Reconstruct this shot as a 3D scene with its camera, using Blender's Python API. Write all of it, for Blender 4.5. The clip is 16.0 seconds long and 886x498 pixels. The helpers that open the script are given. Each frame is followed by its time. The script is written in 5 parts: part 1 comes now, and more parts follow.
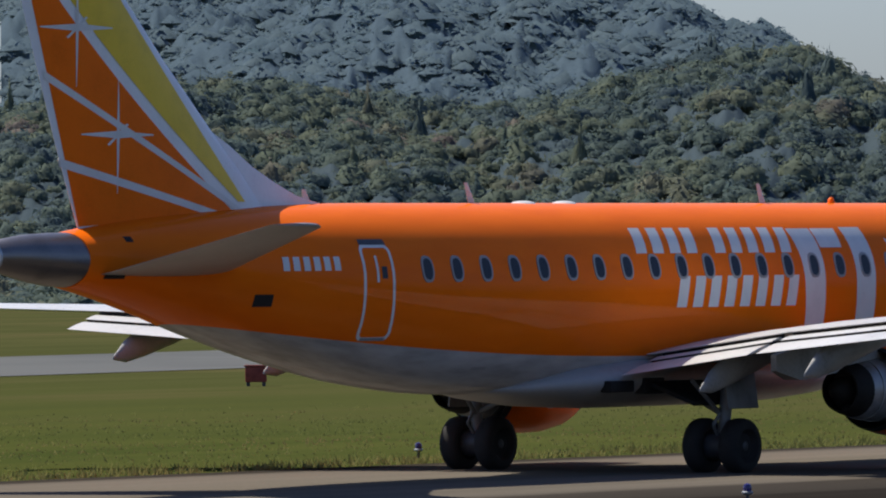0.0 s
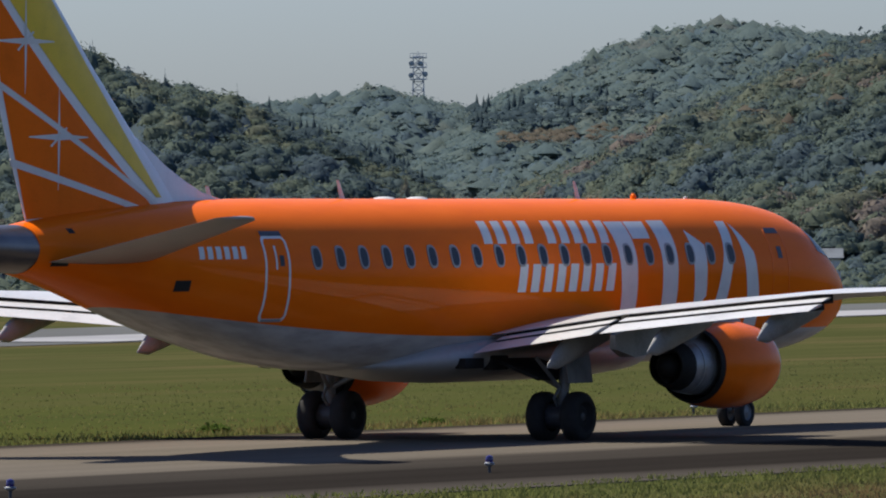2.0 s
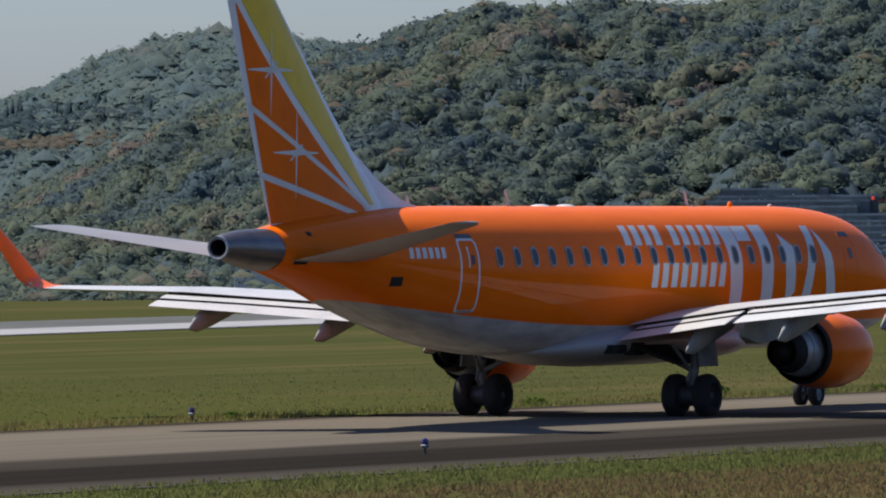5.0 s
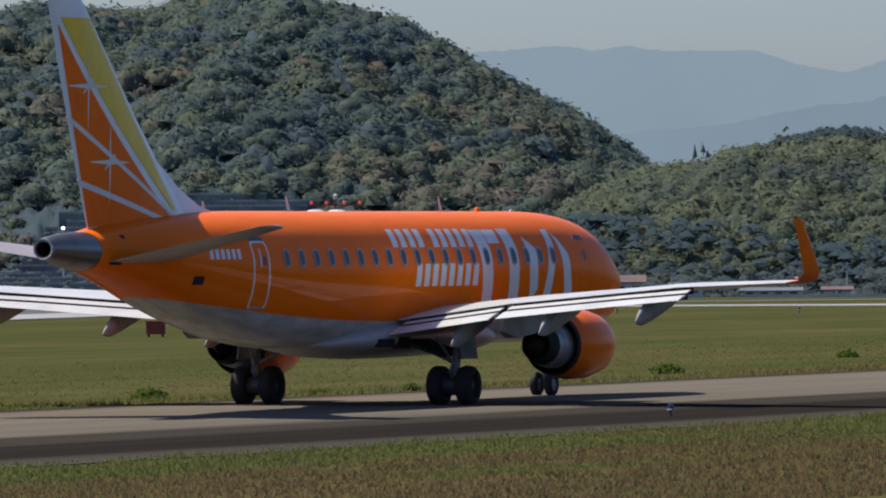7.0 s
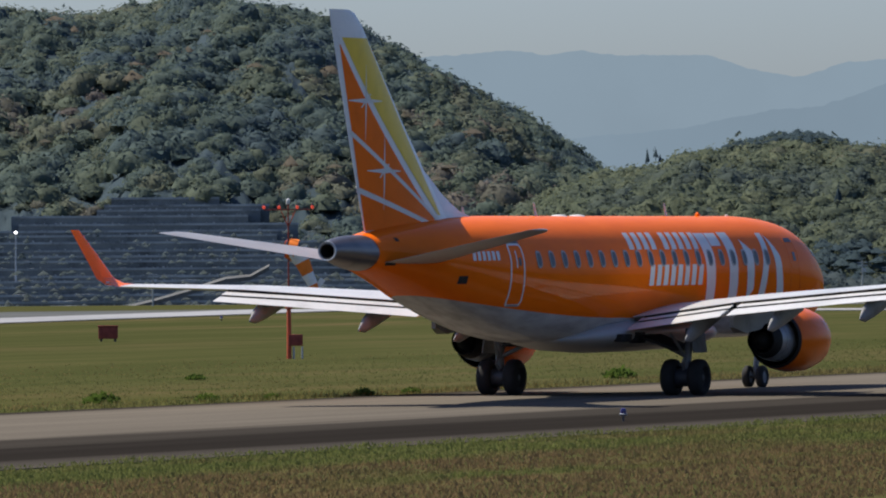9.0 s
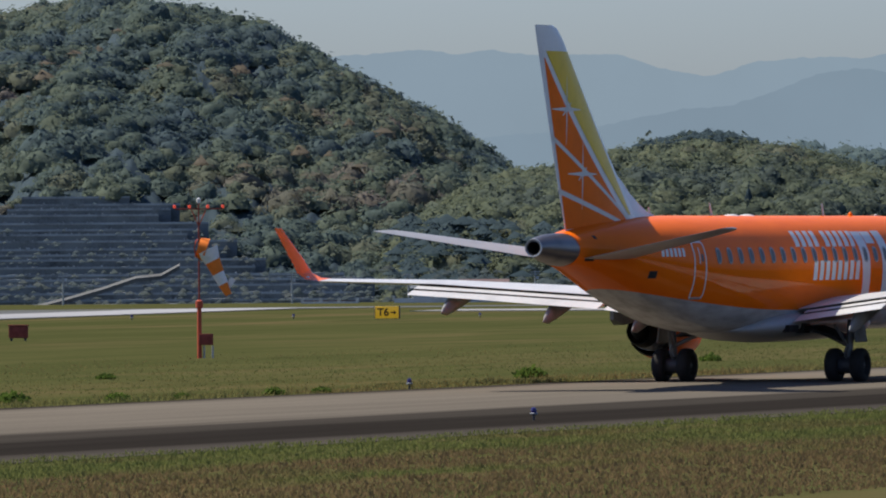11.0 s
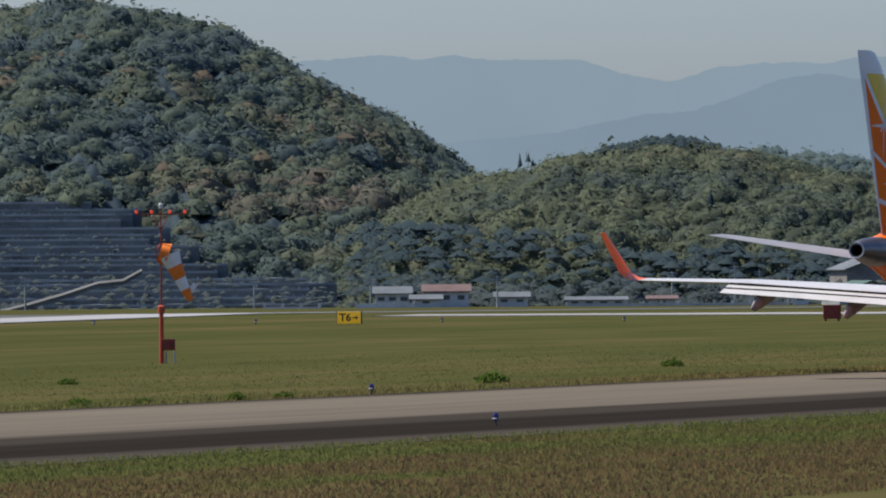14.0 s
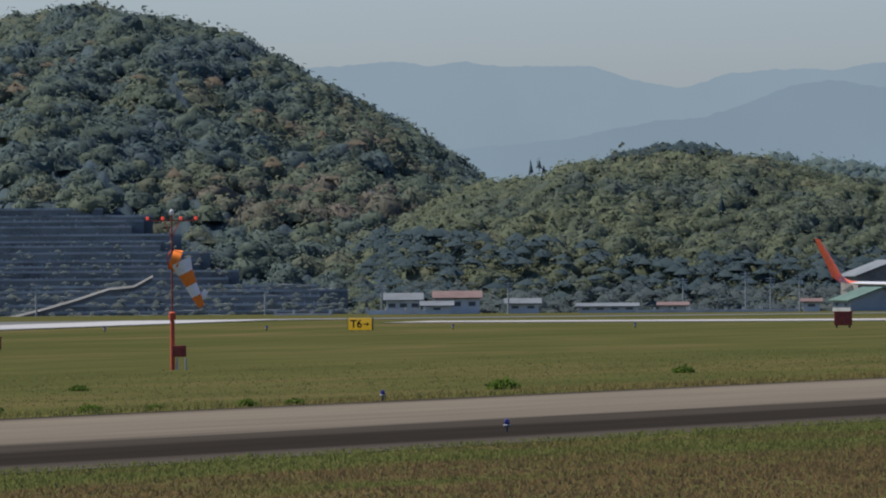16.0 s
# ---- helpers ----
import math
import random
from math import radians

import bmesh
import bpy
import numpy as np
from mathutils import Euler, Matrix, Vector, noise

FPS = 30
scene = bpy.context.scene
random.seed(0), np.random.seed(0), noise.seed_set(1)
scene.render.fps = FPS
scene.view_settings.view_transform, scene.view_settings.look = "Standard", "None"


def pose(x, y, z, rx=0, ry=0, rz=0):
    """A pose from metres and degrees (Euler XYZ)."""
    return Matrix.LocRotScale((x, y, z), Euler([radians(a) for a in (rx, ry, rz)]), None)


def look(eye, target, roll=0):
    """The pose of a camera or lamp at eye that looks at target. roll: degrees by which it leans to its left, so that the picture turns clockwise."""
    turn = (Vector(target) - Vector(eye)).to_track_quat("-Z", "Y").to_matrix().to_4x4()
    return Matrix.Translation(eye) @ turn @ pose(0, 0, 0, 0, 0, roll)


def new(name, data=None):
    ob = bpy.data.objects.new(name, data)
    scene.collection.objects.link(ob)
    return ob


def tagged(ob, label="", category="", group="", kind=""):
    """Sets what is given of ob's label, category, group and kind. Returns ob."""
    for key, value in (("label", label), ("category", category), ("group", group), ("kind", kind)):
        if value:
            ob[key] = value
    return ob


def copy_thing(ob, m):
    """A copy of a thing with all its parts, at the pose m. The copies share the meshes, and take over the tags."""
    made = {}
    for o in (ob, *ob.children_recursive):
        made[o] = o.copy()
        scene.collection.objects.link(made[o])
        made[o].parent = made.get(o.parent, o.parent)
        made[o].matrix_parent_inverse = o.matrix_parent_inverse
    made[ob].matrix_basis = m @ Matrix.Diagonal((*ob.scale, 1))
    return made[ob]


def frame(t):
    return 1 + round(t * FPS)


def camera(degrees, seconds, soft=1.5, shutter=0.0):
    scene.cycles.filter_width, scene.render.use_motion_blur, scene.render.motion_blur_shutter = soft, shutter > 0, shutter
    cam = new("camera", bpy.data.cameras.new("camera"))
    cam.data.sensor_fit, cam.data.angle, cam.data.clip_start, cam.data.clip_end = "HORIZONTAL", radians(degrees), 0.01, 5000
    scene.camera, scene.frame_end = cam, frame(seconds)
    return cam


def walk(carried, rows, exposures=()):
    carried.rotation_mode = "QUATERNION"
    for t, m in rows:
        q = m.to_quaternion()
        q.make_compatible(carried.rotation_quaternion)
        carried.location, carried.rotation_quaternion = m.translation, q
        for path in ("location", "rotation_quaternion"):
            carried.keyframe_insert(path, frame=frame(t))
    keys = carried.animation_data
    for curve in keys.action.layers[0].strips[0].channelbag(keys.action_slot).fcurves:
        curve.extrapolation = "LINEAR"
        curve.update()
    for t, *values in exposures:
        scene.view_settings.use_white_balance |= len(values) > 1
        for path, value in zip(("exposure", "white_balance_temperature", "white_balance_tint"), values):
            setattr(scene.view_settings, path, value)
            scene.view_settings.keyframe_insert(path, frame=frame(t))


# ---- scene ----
# World: x along the taxiway, y away from the camera's stand, z up from the pavement.
EYE = 3.925      # height of the lens
LEAN = -0.411
PLANE_Y = 84.23  # the aircraft's line
cam = camera(6.078, 16.0, soft=2.0)


def aim(turn, tilt):
    return pose(0, 0, EYE, 0, 0, -turn) @ pose(0, 0, 0, 90 + tilt) @ pose(0, 0, 0, 0, 0, LEAN)


AIM = [  # seconds, turn, tilt, aircraft's place along the taxiway
    (0.0, 53.493, -0.010, 118.32),
    (0.5, 55.080, -0.032, 123.28),
    (1.0, 57.026, -0.057, 128.18),
    (1.5, 57.936, -0.069, 133.08),
    (2.0, 58.551, -0.078, 137.77),
    (2.5, 59.528, -0.084, 142.49),
    (3.0, 60.116, -0.088, 147.10),
    (3.5, 60.637, -0.079, 151.65),
    (3.7, 60.852, -0.073, 153.50),
    (5.8, 63.505, -0.046, 172.09),
    (6.0, 64.061, -0.043, 173.84),
    (6.5, 65.041, -0.047, 178.27),
    (7.0, 65.848, -0.049, 182.62),
    (7.5, 66.146, -0.045, 187.04),
    (8.0, 66.019, -0.035, 191.42),
    (8.5, 65.995, -0.020, 195.83),
    (9.0, 66.174, -0.020, 200.35),
    (9.5, 66.412, -0.024, 204.92),
    (9.7, 66.472, -0.025, 206.89),
    (11.8, 66.904, -0.014, 226.27),
    (12.0, 66.919, -0.007, 228.13),
    (12.5, 66.948, 0.000, 232.82),
    (13.0, 66.968, 0.006, 237.42),
    (13.5, 66.991, 0.007, 242.01),
    (14.0, 67.049, 0.005, 246.55),
    (14.5, 67.126, 0.004, 251.13),
    (15.0, 67.167, 0.030, 255.64),
    (15.5, 67.298, 0.033, 260.25),
    (16.0, 66.974, 0.050, 264.73),
]
walk(cam, [(t, aim(a, b)) for t, a, b, _ in AIM])

# Ridge lines: bearing and rise in degrees, seen from the stand.
BACK = [(50.47, 1.95), (52.79, 2.05), (54.34, 1.85), (55.25, 1.69), (55.35, 1.59), (55.51, 1.55), (55.70, 1.55), (55.89, 1.42), (56.05, 1.37), (56.24, 1.21), (56.36, 1.14), (56.54, 1.02)]
NEAR_A = [(49.88, 0.99), (50.46, 1.02), (51.66, 1.17), (52.63, 1.16), (53.14, 1.08), (53.76, 0.98), (54.18, 1.04), (54.73, 1.17), (55.12, 1.28), (55.33, 1.37), (55.64, 1.39), (55.91, 1.39), (56.15, 1.30), (56.30, 1.19), (56.53, 1.12), (56.77, 1.09), (57.07, 1.01), (57.31, 0.89), (57.54, 0.79), (57.69, 0.77), (58.00, 0.63), (58.27, 0.51), (58.51, 0.38), (58.62, 0.30)]
RISE_B = [(56.69, 0.97), (57.07, 1.01), (57.39, 0.99), (57.77, 1.00), (58.12, 1.09), (58.24, 1.06), (58.51, 0.98), (58.78, 0.91), (59.17, 0.74)]
RISE_C = [(58.39, 0.63), (58.80, 0.90), (59.01, 1.01), (59.36, 1.13), (59.71, 1.30), (60.06, 1.41), (60.48, 1.50), (60.49, 1.50), (60.83, 1.48), (61.10, 1.43), (61.33, 1.40), (61.87, 1.23)]
HILL_D = [(58.62, 0.08), (58.97, 0.32), (59.36, 0.47), (59.75, 0.66), (60.01, 0.76), (60.06, 0.83), (60.47, 0.97), (60.90, 1.18), (61.29, 1.36), (61.56, 1.43), (62.07, 1.58), (62.34, 1.62), (62.58, 1.60), (63.20, 1.62), (63.75, 1.63), (63.98, 1.67), (64.52, 1.76), (65.22, 1.62), (65.45, 1.53), (65.69, 1.43), (65.88, 1.335), (66.07, 1.245), (66.46, 1.09), (66.84, 0.85), (67.11, 0.68), (67.31, 0.51), (67.56, 0.31), (67.79, 0.08)]
HILL_E = [(66.39, 0.05), (66.86, 0.39), (67.31, 0.54), (67.64, 0.56), (67.79, 0.60), (68.02, 0.68), (68.22, 0.73), (68.57, 0.77), (68.80, 0.75), (69.11, 0.71), (69.34, 0.67), (69.65, 0.57), (69.99, 0.51), (70.50, 0.33)]
HILL_G = [(68.95, 0.57), (69.23, 0.72), (69.65, 0.70), (69.99, 0.64), (70.50, 0.52)]
FAR = [(65.08, 1.14), (66.09, 1.30), (66.67, 1.34), (66.86, 1.31), (67.14, 1.33), (67.41, 1.30), (67.99, 1.30), (68.30, 1.20), (68.61, 1.14), (68.96, 1.24), (69.27, 1.27), (69.66, 1.26), (70.00, 1.31), (70.51, 1.26)]
MID = [(66.24, 0.55), (67.13, 0.74), (67.79, 0.79), (68.37, 0.91), (68.76, 0.94), (69.03, 1.02), (69.35, 1.15), (69.66, 1.19), (70.00, 1.14), (70.51, 1.10)]


# ---- light ----
SUN_TURN, SUN_HIGH = -4.0, 54.0   # bearing from +y towards +x, height, in degrees
world = bpy.data.worlds.new("sky")
scene.world = world
world.use_nodes = True
wn = world.node_tree.nodes
sky = wn.new("ShaderNodeTexSky")
sky.sky_type = 'NISHITA'
sky.sun_disc = False
sky.sun_elevation = radians(SUN_HIGH)
sky.sun_rotation = radians(SUN_TURN)
sky.dust_density = 1.15
sky.air_density = 1.0
sky.ozone_density = 2.0
wn["Background"].inputs["Strength"].default_value = 0.081
cool = wn.new("ShaderNodeMix")
cool.data_type, cool.blend_type = 'RGBA', 'MULTIPLY'
cool.inputs[0].default_value = 1.0
cool.inputs[7].default_value = (0.83, 0.955, 1.29, 1)
world.node_tree.links.new(sky.outputs[0], cool.inputs[6])
world.node_tree.links.new(cool.outputs[2], wn["Background"].inputs["Color"])

sun = new("sun", bpy.data.lights.new("sun", 'SUN'))
sun.data.energy = 4.8
sun.data.angle = radians(0.5)
sun.data.color = (1.0, 0.935, 0.82)
sun_way = Vector((math.sin(radians(SUN_TURN)) * math.cos(radians(SUN_HIGH)), math.cos(radians(SUN_TURN)) * math.cos(radians(SUN_HIGH)), math.sin(radians(SUN_HIGH))))
sun.matrix_world = look(sun_way * 50, (0, 0, 0))
scene.view_settings.exposure = 0.35


# ---- materials ----
class Mat:
    """A small builder of node materials."""

    def __init__(self, name, rough=0.6, metal=0.0, color=(0.5, 0.5, 0.5, 1)):
        self.m = bpy.data.materials.new(name)
        self.m.use_nodes = True
        self.t = self.m.node_tree
        self.b = self.t.nodes["Principled BSDF"]
        self.b.inputs["Roughness"].default_value = rough
        self.b.inputs["Metallic"].default_value = metal
        self.b.inputs["Base Color"].default_value = color

    def node(self, kind, **values):
        n = self.t.nodes.new(kind)
        for k, v in values.items():
            if k in n.inputs:
                n.inputs[k].default_value = v
        return n

    def link(self, a, b):
        self.t.links.new(a, b)

    def coords(self, which="Object"):
        return self.t.nodes.new("ShaderNodeTexCoord").outputs[which]

    def noise(self, scale, detail=4.0, vec=None, rough=0.55):
        n = self.node("ShaderNodeTexNoise", Scale=scale, Detail=detail, Roughness=rough)
        self.link(vec if vec is not None else self.coords(), n.inputs["Vector"])
        return n.outputs["Fac"]

    def ramp(self, fac, stops):
        n = self.t.nodes.new("ShaderNodeValToRGB")
        e = n.color_ramp.elements
        while len(e) < len(stops):
            e.new(0.5)
        for k, (at, col) in enumerate(stops):
            e[k].position = at
            e[k].color = col
        self.link(fac, n.inputs["Fac"])
        return n.outputs["Color"]

    def mix(self, fac, a, b, how='MIX'):
        n = self.t.nodes.new("ShaderNodeMix")
        n.data_type, n.blend_type = 'RGBA', how
        for v, sock in ((fac, n.inputs[0]), (a, n.inputs[6]), (b, n.inputs[7])):
            if hasattr(v, "links"):
                self.link(v, sock)
            else:
                sock.default_value = v
        return n.outputs[2]

    def math(self, op, a, b=0.0, clamp=False):
        n = self.t.nodes.new("ShaderNodeMath")
        n.operation, n.use_clamp = op, clamp
        for v, sock in ((a, n.inputs[0]), (b, n.inputs[1])):
            if hasattr(v, "links"):
                self.link(v, sock)
            else:
                sock.default_value = v
        return n.outputs[0]

    def xyz(self, vec=None):
        n = self.t.nodes.new("ShaderNodeSeparateXYZ")
        self.link(vec if vec is not None else self.coords(), n.inputs[0])
        return n.outputs

    def color(self, sock):
        self.link(sock, self.b.inputs["Base Color"])
        return self

    def rough(self, sock):
        self.link(sock, self.b.inputs["Roughness"])
        return self

    def thin(self, share):
        """Lets light through, as leaves and blades do."""
        t = self.t.nodes.new("ShaderNodeBsdfTranslucent")
        m = self.t.nodes.new("ShaderNodeMixShader")
        m.inputs[0].default_value = share
        src = self.b.inputs["Base Color"].links[0].from_socket
        self.link(src, t.inputs["Color"])
        self.link(self.b.outputs[0], m.inputs[1])
        self.link(t.outputs[0], m.inputs[2])
        self.link(m.outputs[0], self.t.nodes["Material Output"].inputs["Surface"])
        return self

    def bump(self, height, strength=0.3, distance=0.01):
        n = self.node("ShaderNodeBump", Strength=strength, Distance=distance)
        self.link(height, n.inputs["Height"])
        self.link(n.outputs[0], self.b.inputs["Normal"])
        return self


def plain(name, col, rough=0.5, metal=0.0, vary=0.12, scale=3.0):
    """A surface of one colour with slight dirt at two scales."""
    k = Mat(name, rough, metal)
    k.b.inputs["Specular IOR Level"].default_value = 0.5 if rough < 0.25 or metal else 0.22
    dark = tuple(c * (1 - 2 * vary) for c in col[:3]) + (1,)
    light = tuple(min(1, c * (1 + vary)) for c in col[:3]) + (1,)
    big, fine = k.noise(scale, 3.0), k.noise(scale * 14, 4.0)
    both = k.math('ADD', k.math('MULTIPLY', big, 0.65), k.math('MULTIPLY', fine, 0.35))
    k.color(k.ramp(both, [(0.3, dark), (0.5, col), (0.72, light)]))
    k.rough(k.ramp(fine, [(0.2, (rough * 0.85,) * 3 + (1,)), (0.8, (min(1, rough * 1.15),) * 3 + (1,))]))
    return k.m


ORANGE = (0.84, 0.150, 0.006, 1)
WHITE = (0.72, 0.72, 0.71, 1)


def hull_paint():
    """Orange livery above a white belly, with a light film of dirt."""
    k = Mat("hull_paint", 0.22)
    x, y, z = k.xyz()
    back = k.math('MINIMUM', x, 0.0)
    edge = k.math('ADD', k.math('MULTIPLY', k.math('MULTIPLY', back, back), 0.0047), 2.03)
    above = k.math('GREATER_THAN', z, edge)
    vec = k.node("ShaderNodeMapping")
    vec.inputs["Scale"].default_value = (0.25, 1, 1)
    k.link(k.coords(), vec.inputs[0])
    streak = k.noise(3.0, 5.0, vec.outputs[0])
    fine = k.noise(40.0, 3.0)
    o = k.ramp(streak, [(0.3, (0.79, 0.136, 0.006, 1)), (0.6, ORANGE), (0.8, (0.87, 0.162, 0.008, 1))])
    w = k.ramp(streak, [(0.3, (0.27, 0.26, 0.245, 1)), (0.55, (0.40, 0.385, 0.37, 1)), (0.8, (0.50, 0.485, 0.47, 1))])
    k.color(k.mix(above, w, o))
    k.rough(k.ramp(fine, [(0.3, (0.34,) * 3 + (1,)), (0.7, (0.44,) * 3 + (1,))]))
    k.b.inputs["Specular IOR Level"].default_value = 0.0
    k.b.inputs["Coat IOR"].default_value = 1.27
    k.b.inputs["Coat Weight"].default_value = 0.32
    k.b.inputs["Coat Roughness"].default_value = 0.03
    return k.m


HULL = hull_paint()
ORANGE_PAINT = plain("orange_paint", ORANGE, 0.25, 0, 0.06, 1.5)
ORANGE_PAINT.node_tree.nodes["Principled BSDF"].inputs["Specular IOR Level"].default_value = 0.08
WHITE_PAINT = plain("white_paint", WHITE, 0.3, 0, 0.06, 1.2)
LETTER = plain("letter_white", (0.62, 0.62, 0.60, 1), 0.35, 0, 0.05)
YELLOW = plain("yellow_paint", (0.74, 0.50, 0.035, 1), 0.3, 0, 0.06)
WING_GREY = plain("wing_grey", (0.57, 0.56, 0.535, 1), 0.3, 0.0, 0.10, 0.8)
FAIRING = plain("track_fairing_grey", (0.27, 0.27, 0.265, 1), 0.45, 0.0, 0.2, 1.5)
STAB_GREY = plain("stabiliser_grey", (0.27, 0.265, 0.26, 1), 0.35, 0.0, 0.10, 0.8)
METAL = plain("bare_metal", (0.22, 0.195, 0.18, 1), 0.42, 0.95, 0.15, 2.0)
HOT_METAL = plain("heat_stained_metal", (0.30, 0.30, 0.31, 1), 0.40, 0.35, 0.25, 3.0)
# Soot black; also fills flap slots and wheel bays in place of shade.
SOOT_SHADE = plain("soot_and_shade_black", (0.018, 0.017, 0.016, 1), 0.7, 0.0, 0.25, 4.0)
RUBBER = plain("tyre_rubber", (0.022, 0.021, 0.021, 1), 0.75, 0.0, 0.2, 6.0)
GEAR = plain("gear_grey", (0.16, 0.165, 0.17, 1), 0.5, 0.2, 0.2, 4.0)
GLASS = plain("cabin_glass", (0.010, 0.013, 0.022, 1), 0.30, 0.0, 0.1, 2.0)
SAFETY = plain("safety_orange", (0.42, 0.075, 0.035, 1), 0.55, 0, 0.12, 5.0)
BOXRED = plain("faded_red_box", (0.22, 0.048, 0.034, 1), 0.7, 0, 0.25, 4.0)
DARKBOX = plain("dark_steel", (0.05, 0.05, 0.055, 1), 0.5, 0.2, 0.2, 5.0)
CLOTH_O = plain("sock_orange", (0.80, 0.20, 0.03, 1), 0.9, 0, 0.12, 3.0)
CLOTH_W = plain("sock_white", (0.72, 0.70, 0.66, 1), 0.9, 0, 0.12, 3.0)
BLACK = plain("sign_black", (0.015, 0.015, 0.015, 1), 0.5)
BLUE_LENS = plain("blue_lens", (0.025, 0.018, 0.12, 1), 0.15)
PLASTER = plain("house_plaster", (0.52, 0.52, 0.50, 1), 0.85, 0, 0.15, 0.3)
ROOF_GREY = plain("roof_grey", (0.13, 0.145, 0.155, 1), 0.7, 0, 0.2, 0.3)
ROOF_RED = plain("roof_red", (0.15, 0.10, 0.09, 1), 0.7, 0, 0.2, 0.3)
ROOF_GREEN = plain("roof_green", (0.075, 0.125, 0.095, 1), 0.6, 0, 0.2, 0.3)
DARKGLASS = plain("house_window", (0.05, 0.06, 0.07, 1), 0.2)
CONCRETE = plain("pale_concrete", (0.42, 0.41, 0.39, 1), 0.85, 0, 0.2, 0.4)
TERRACE_M = plain("terrace_stone", (0.135, 0.150, 0.150, 1), 0.9, 0, 0.3, 0.2)
COPING = plain("terrace_coping", (0.24, 0.265, 0.27, 1), 0.85, 0, 0.3, 0.15)
POST_M = plain("post_grey", (0.30, 0.32, 0.31, 1), 0.8, 0, 0.2, 0.4)
STEEL = plain("galvanised_steel", (0.38, 0.40, 0.42, 1), 0.5, 0.6, 0.2, 0.6)


def lamp_glow(name, col, strength):
    k = Mat(name, 0.4)
    k.b.inputs["Base Color"].default_value = col
    k.b.inputs["Emission Color"].default_value = col
    k.b.inputs["Emission Strength"].default_value = strength
    return k.m


GLOW_WHITE = lamp_glow("lit_white", (1, 0.97, 0.95, 1), 3.0)
SIGN_Y = lamp_glow("lit_sign_yellow", (0.78, 0.44, 0.02, 1), 0.20)
GLOW_RED = lamp_glow("lit_red", (1, 0.10, 0.05, 1), 0.25)


def ground_grass():
    k = Mat("grass_ground", 0.95)
    k.b.inputs["Specular IOR Level"].default_value = 0.0
    vec = k.node("ShaderNodeMapping")
    vec.inputs["Scale"].default_value = (0.22, 1.2, 1)
    k.link(k.coords(), vec.inputs[0])
    broad, mid, fine = k.noise(0.06, 4.0, vec.outputs[0]), k.noise(0.28, 5.0, vec.outputs[0]), k.noise(14.0, 4.0)
    a = k.ramp(broad, [(0.35, (0.054, 0.060, 0.022, 1)), (0.5, (0.074, 0.074, 0.029, 1)), (0.66, (0.112, 0.086, 0.042, 1))])
    b = k.mix(k.ramp(mid, [(0.4, (0, 0, 0, 1)), (0.65, (1, 1, 1, 1))]), a, (0.048, 0.056, 0.020, 1))
    x, y, z = k.xyz()
    moist = k.math('MULTIPLY', k.math('MULTIPLY', k.math('SUBTRACT', 215.0, x), 0.012, True), k.math('MULTIPLY', k.math('SUBTRACT', y, 86.0), 0.5, True))
    b = k.mix(k.math('MULTIPLY', moist, 0.85), b, k.ramp(mid, [(0.35, (0.036, 0.054, 0.012, 1)), (0.65, (0.068, 0.078, 0.019, 1))]))
    c = k.mix(0.25, b, k.ramp(fine, [(0.3, (0.036, 0.038, 0.011, 1)), (0.7, (0.085, 0.080, 0.028, 1))]))
    k.color(c).bump(fine, 0.6, 0.05)
    return k.m


def blades(name, lush, dry, patch=0.12, slant=0.0):
    """Grass blades: each its own tone, in drifts of lush and dry."""
    k = Mat(name, 0.8)
    g = k.t.nodes.new("ShaderNodeNewGeometry")
    own = g.outputs["Random Per Island"]
    vec = k.node("ShaderNodeMapping")
    vec.inputs["Scale"].default_value = (0.35, 1.3, 1)
    k.link(k.coords(), vec.inputs[0])
    drift = k.noise(patch, 4.0, vec.outputs[0])
    far = k.math('MULTIPLY', k.math('SUBTRACT', 61.5, k.xyz()[1]), slant)
    base = k.mix(k.ramp(k.math('ADD', drift, far, True), [(0.44, (0, 0, 0, 1)), (0.62, (1, 1, 1, 1))]), lush, dry)
    k.color(k.mix(k.math('MULTIPLY', own, 0.32), base, tuple(0.6 * c for c in lush[:3]) + (1,)))
    k.b.inputs["Specular IOR Level"].default_value = 0.0
    k.thin(0.5)
    return k.m


def foliage(name, tones, leafy=2.0):
    """Tree crowns: a hue for each tree, a slight tone for each clump of leaves."""
    k = Mat(name, 0.85)
    own = k.t.nodes.new("ShaderNodeNewGeometry").outputs["Random Per Island"]
    tree = k.t.nodes.new("ShaderNodeAttribute")
    tree.attribute_name = "tint"
    hue = k.ramp(tree.outputs["Fac"], [(i / max(1, len(tones) - 1), c) for i, c in enumerate(tones)])
    leaf = k.noise(leafy, 4.0, rough=0.7)
    hue = k.mix(k.ramp(leaf, [(0.36, (0.40,) * 3 + (1,)), (0.62, (0,) * 3 + (1,))]), hue, tuple(0.6 * c for c in tones[0][:3]) + (1,))
    lift = k.mix(own, (0.93, 0.94, 0.94, 1), (1.07, 1.06, 1.05, 1))
    k.color(k.mix(1.0, hue, lift, 'MULTIPLY'))
    k.b.inputs["Specular IOR Level"].default_value = 0.10
    k.bump(leaf, 0.5, 0.3)
    k.thin(0.45)
    return k.m


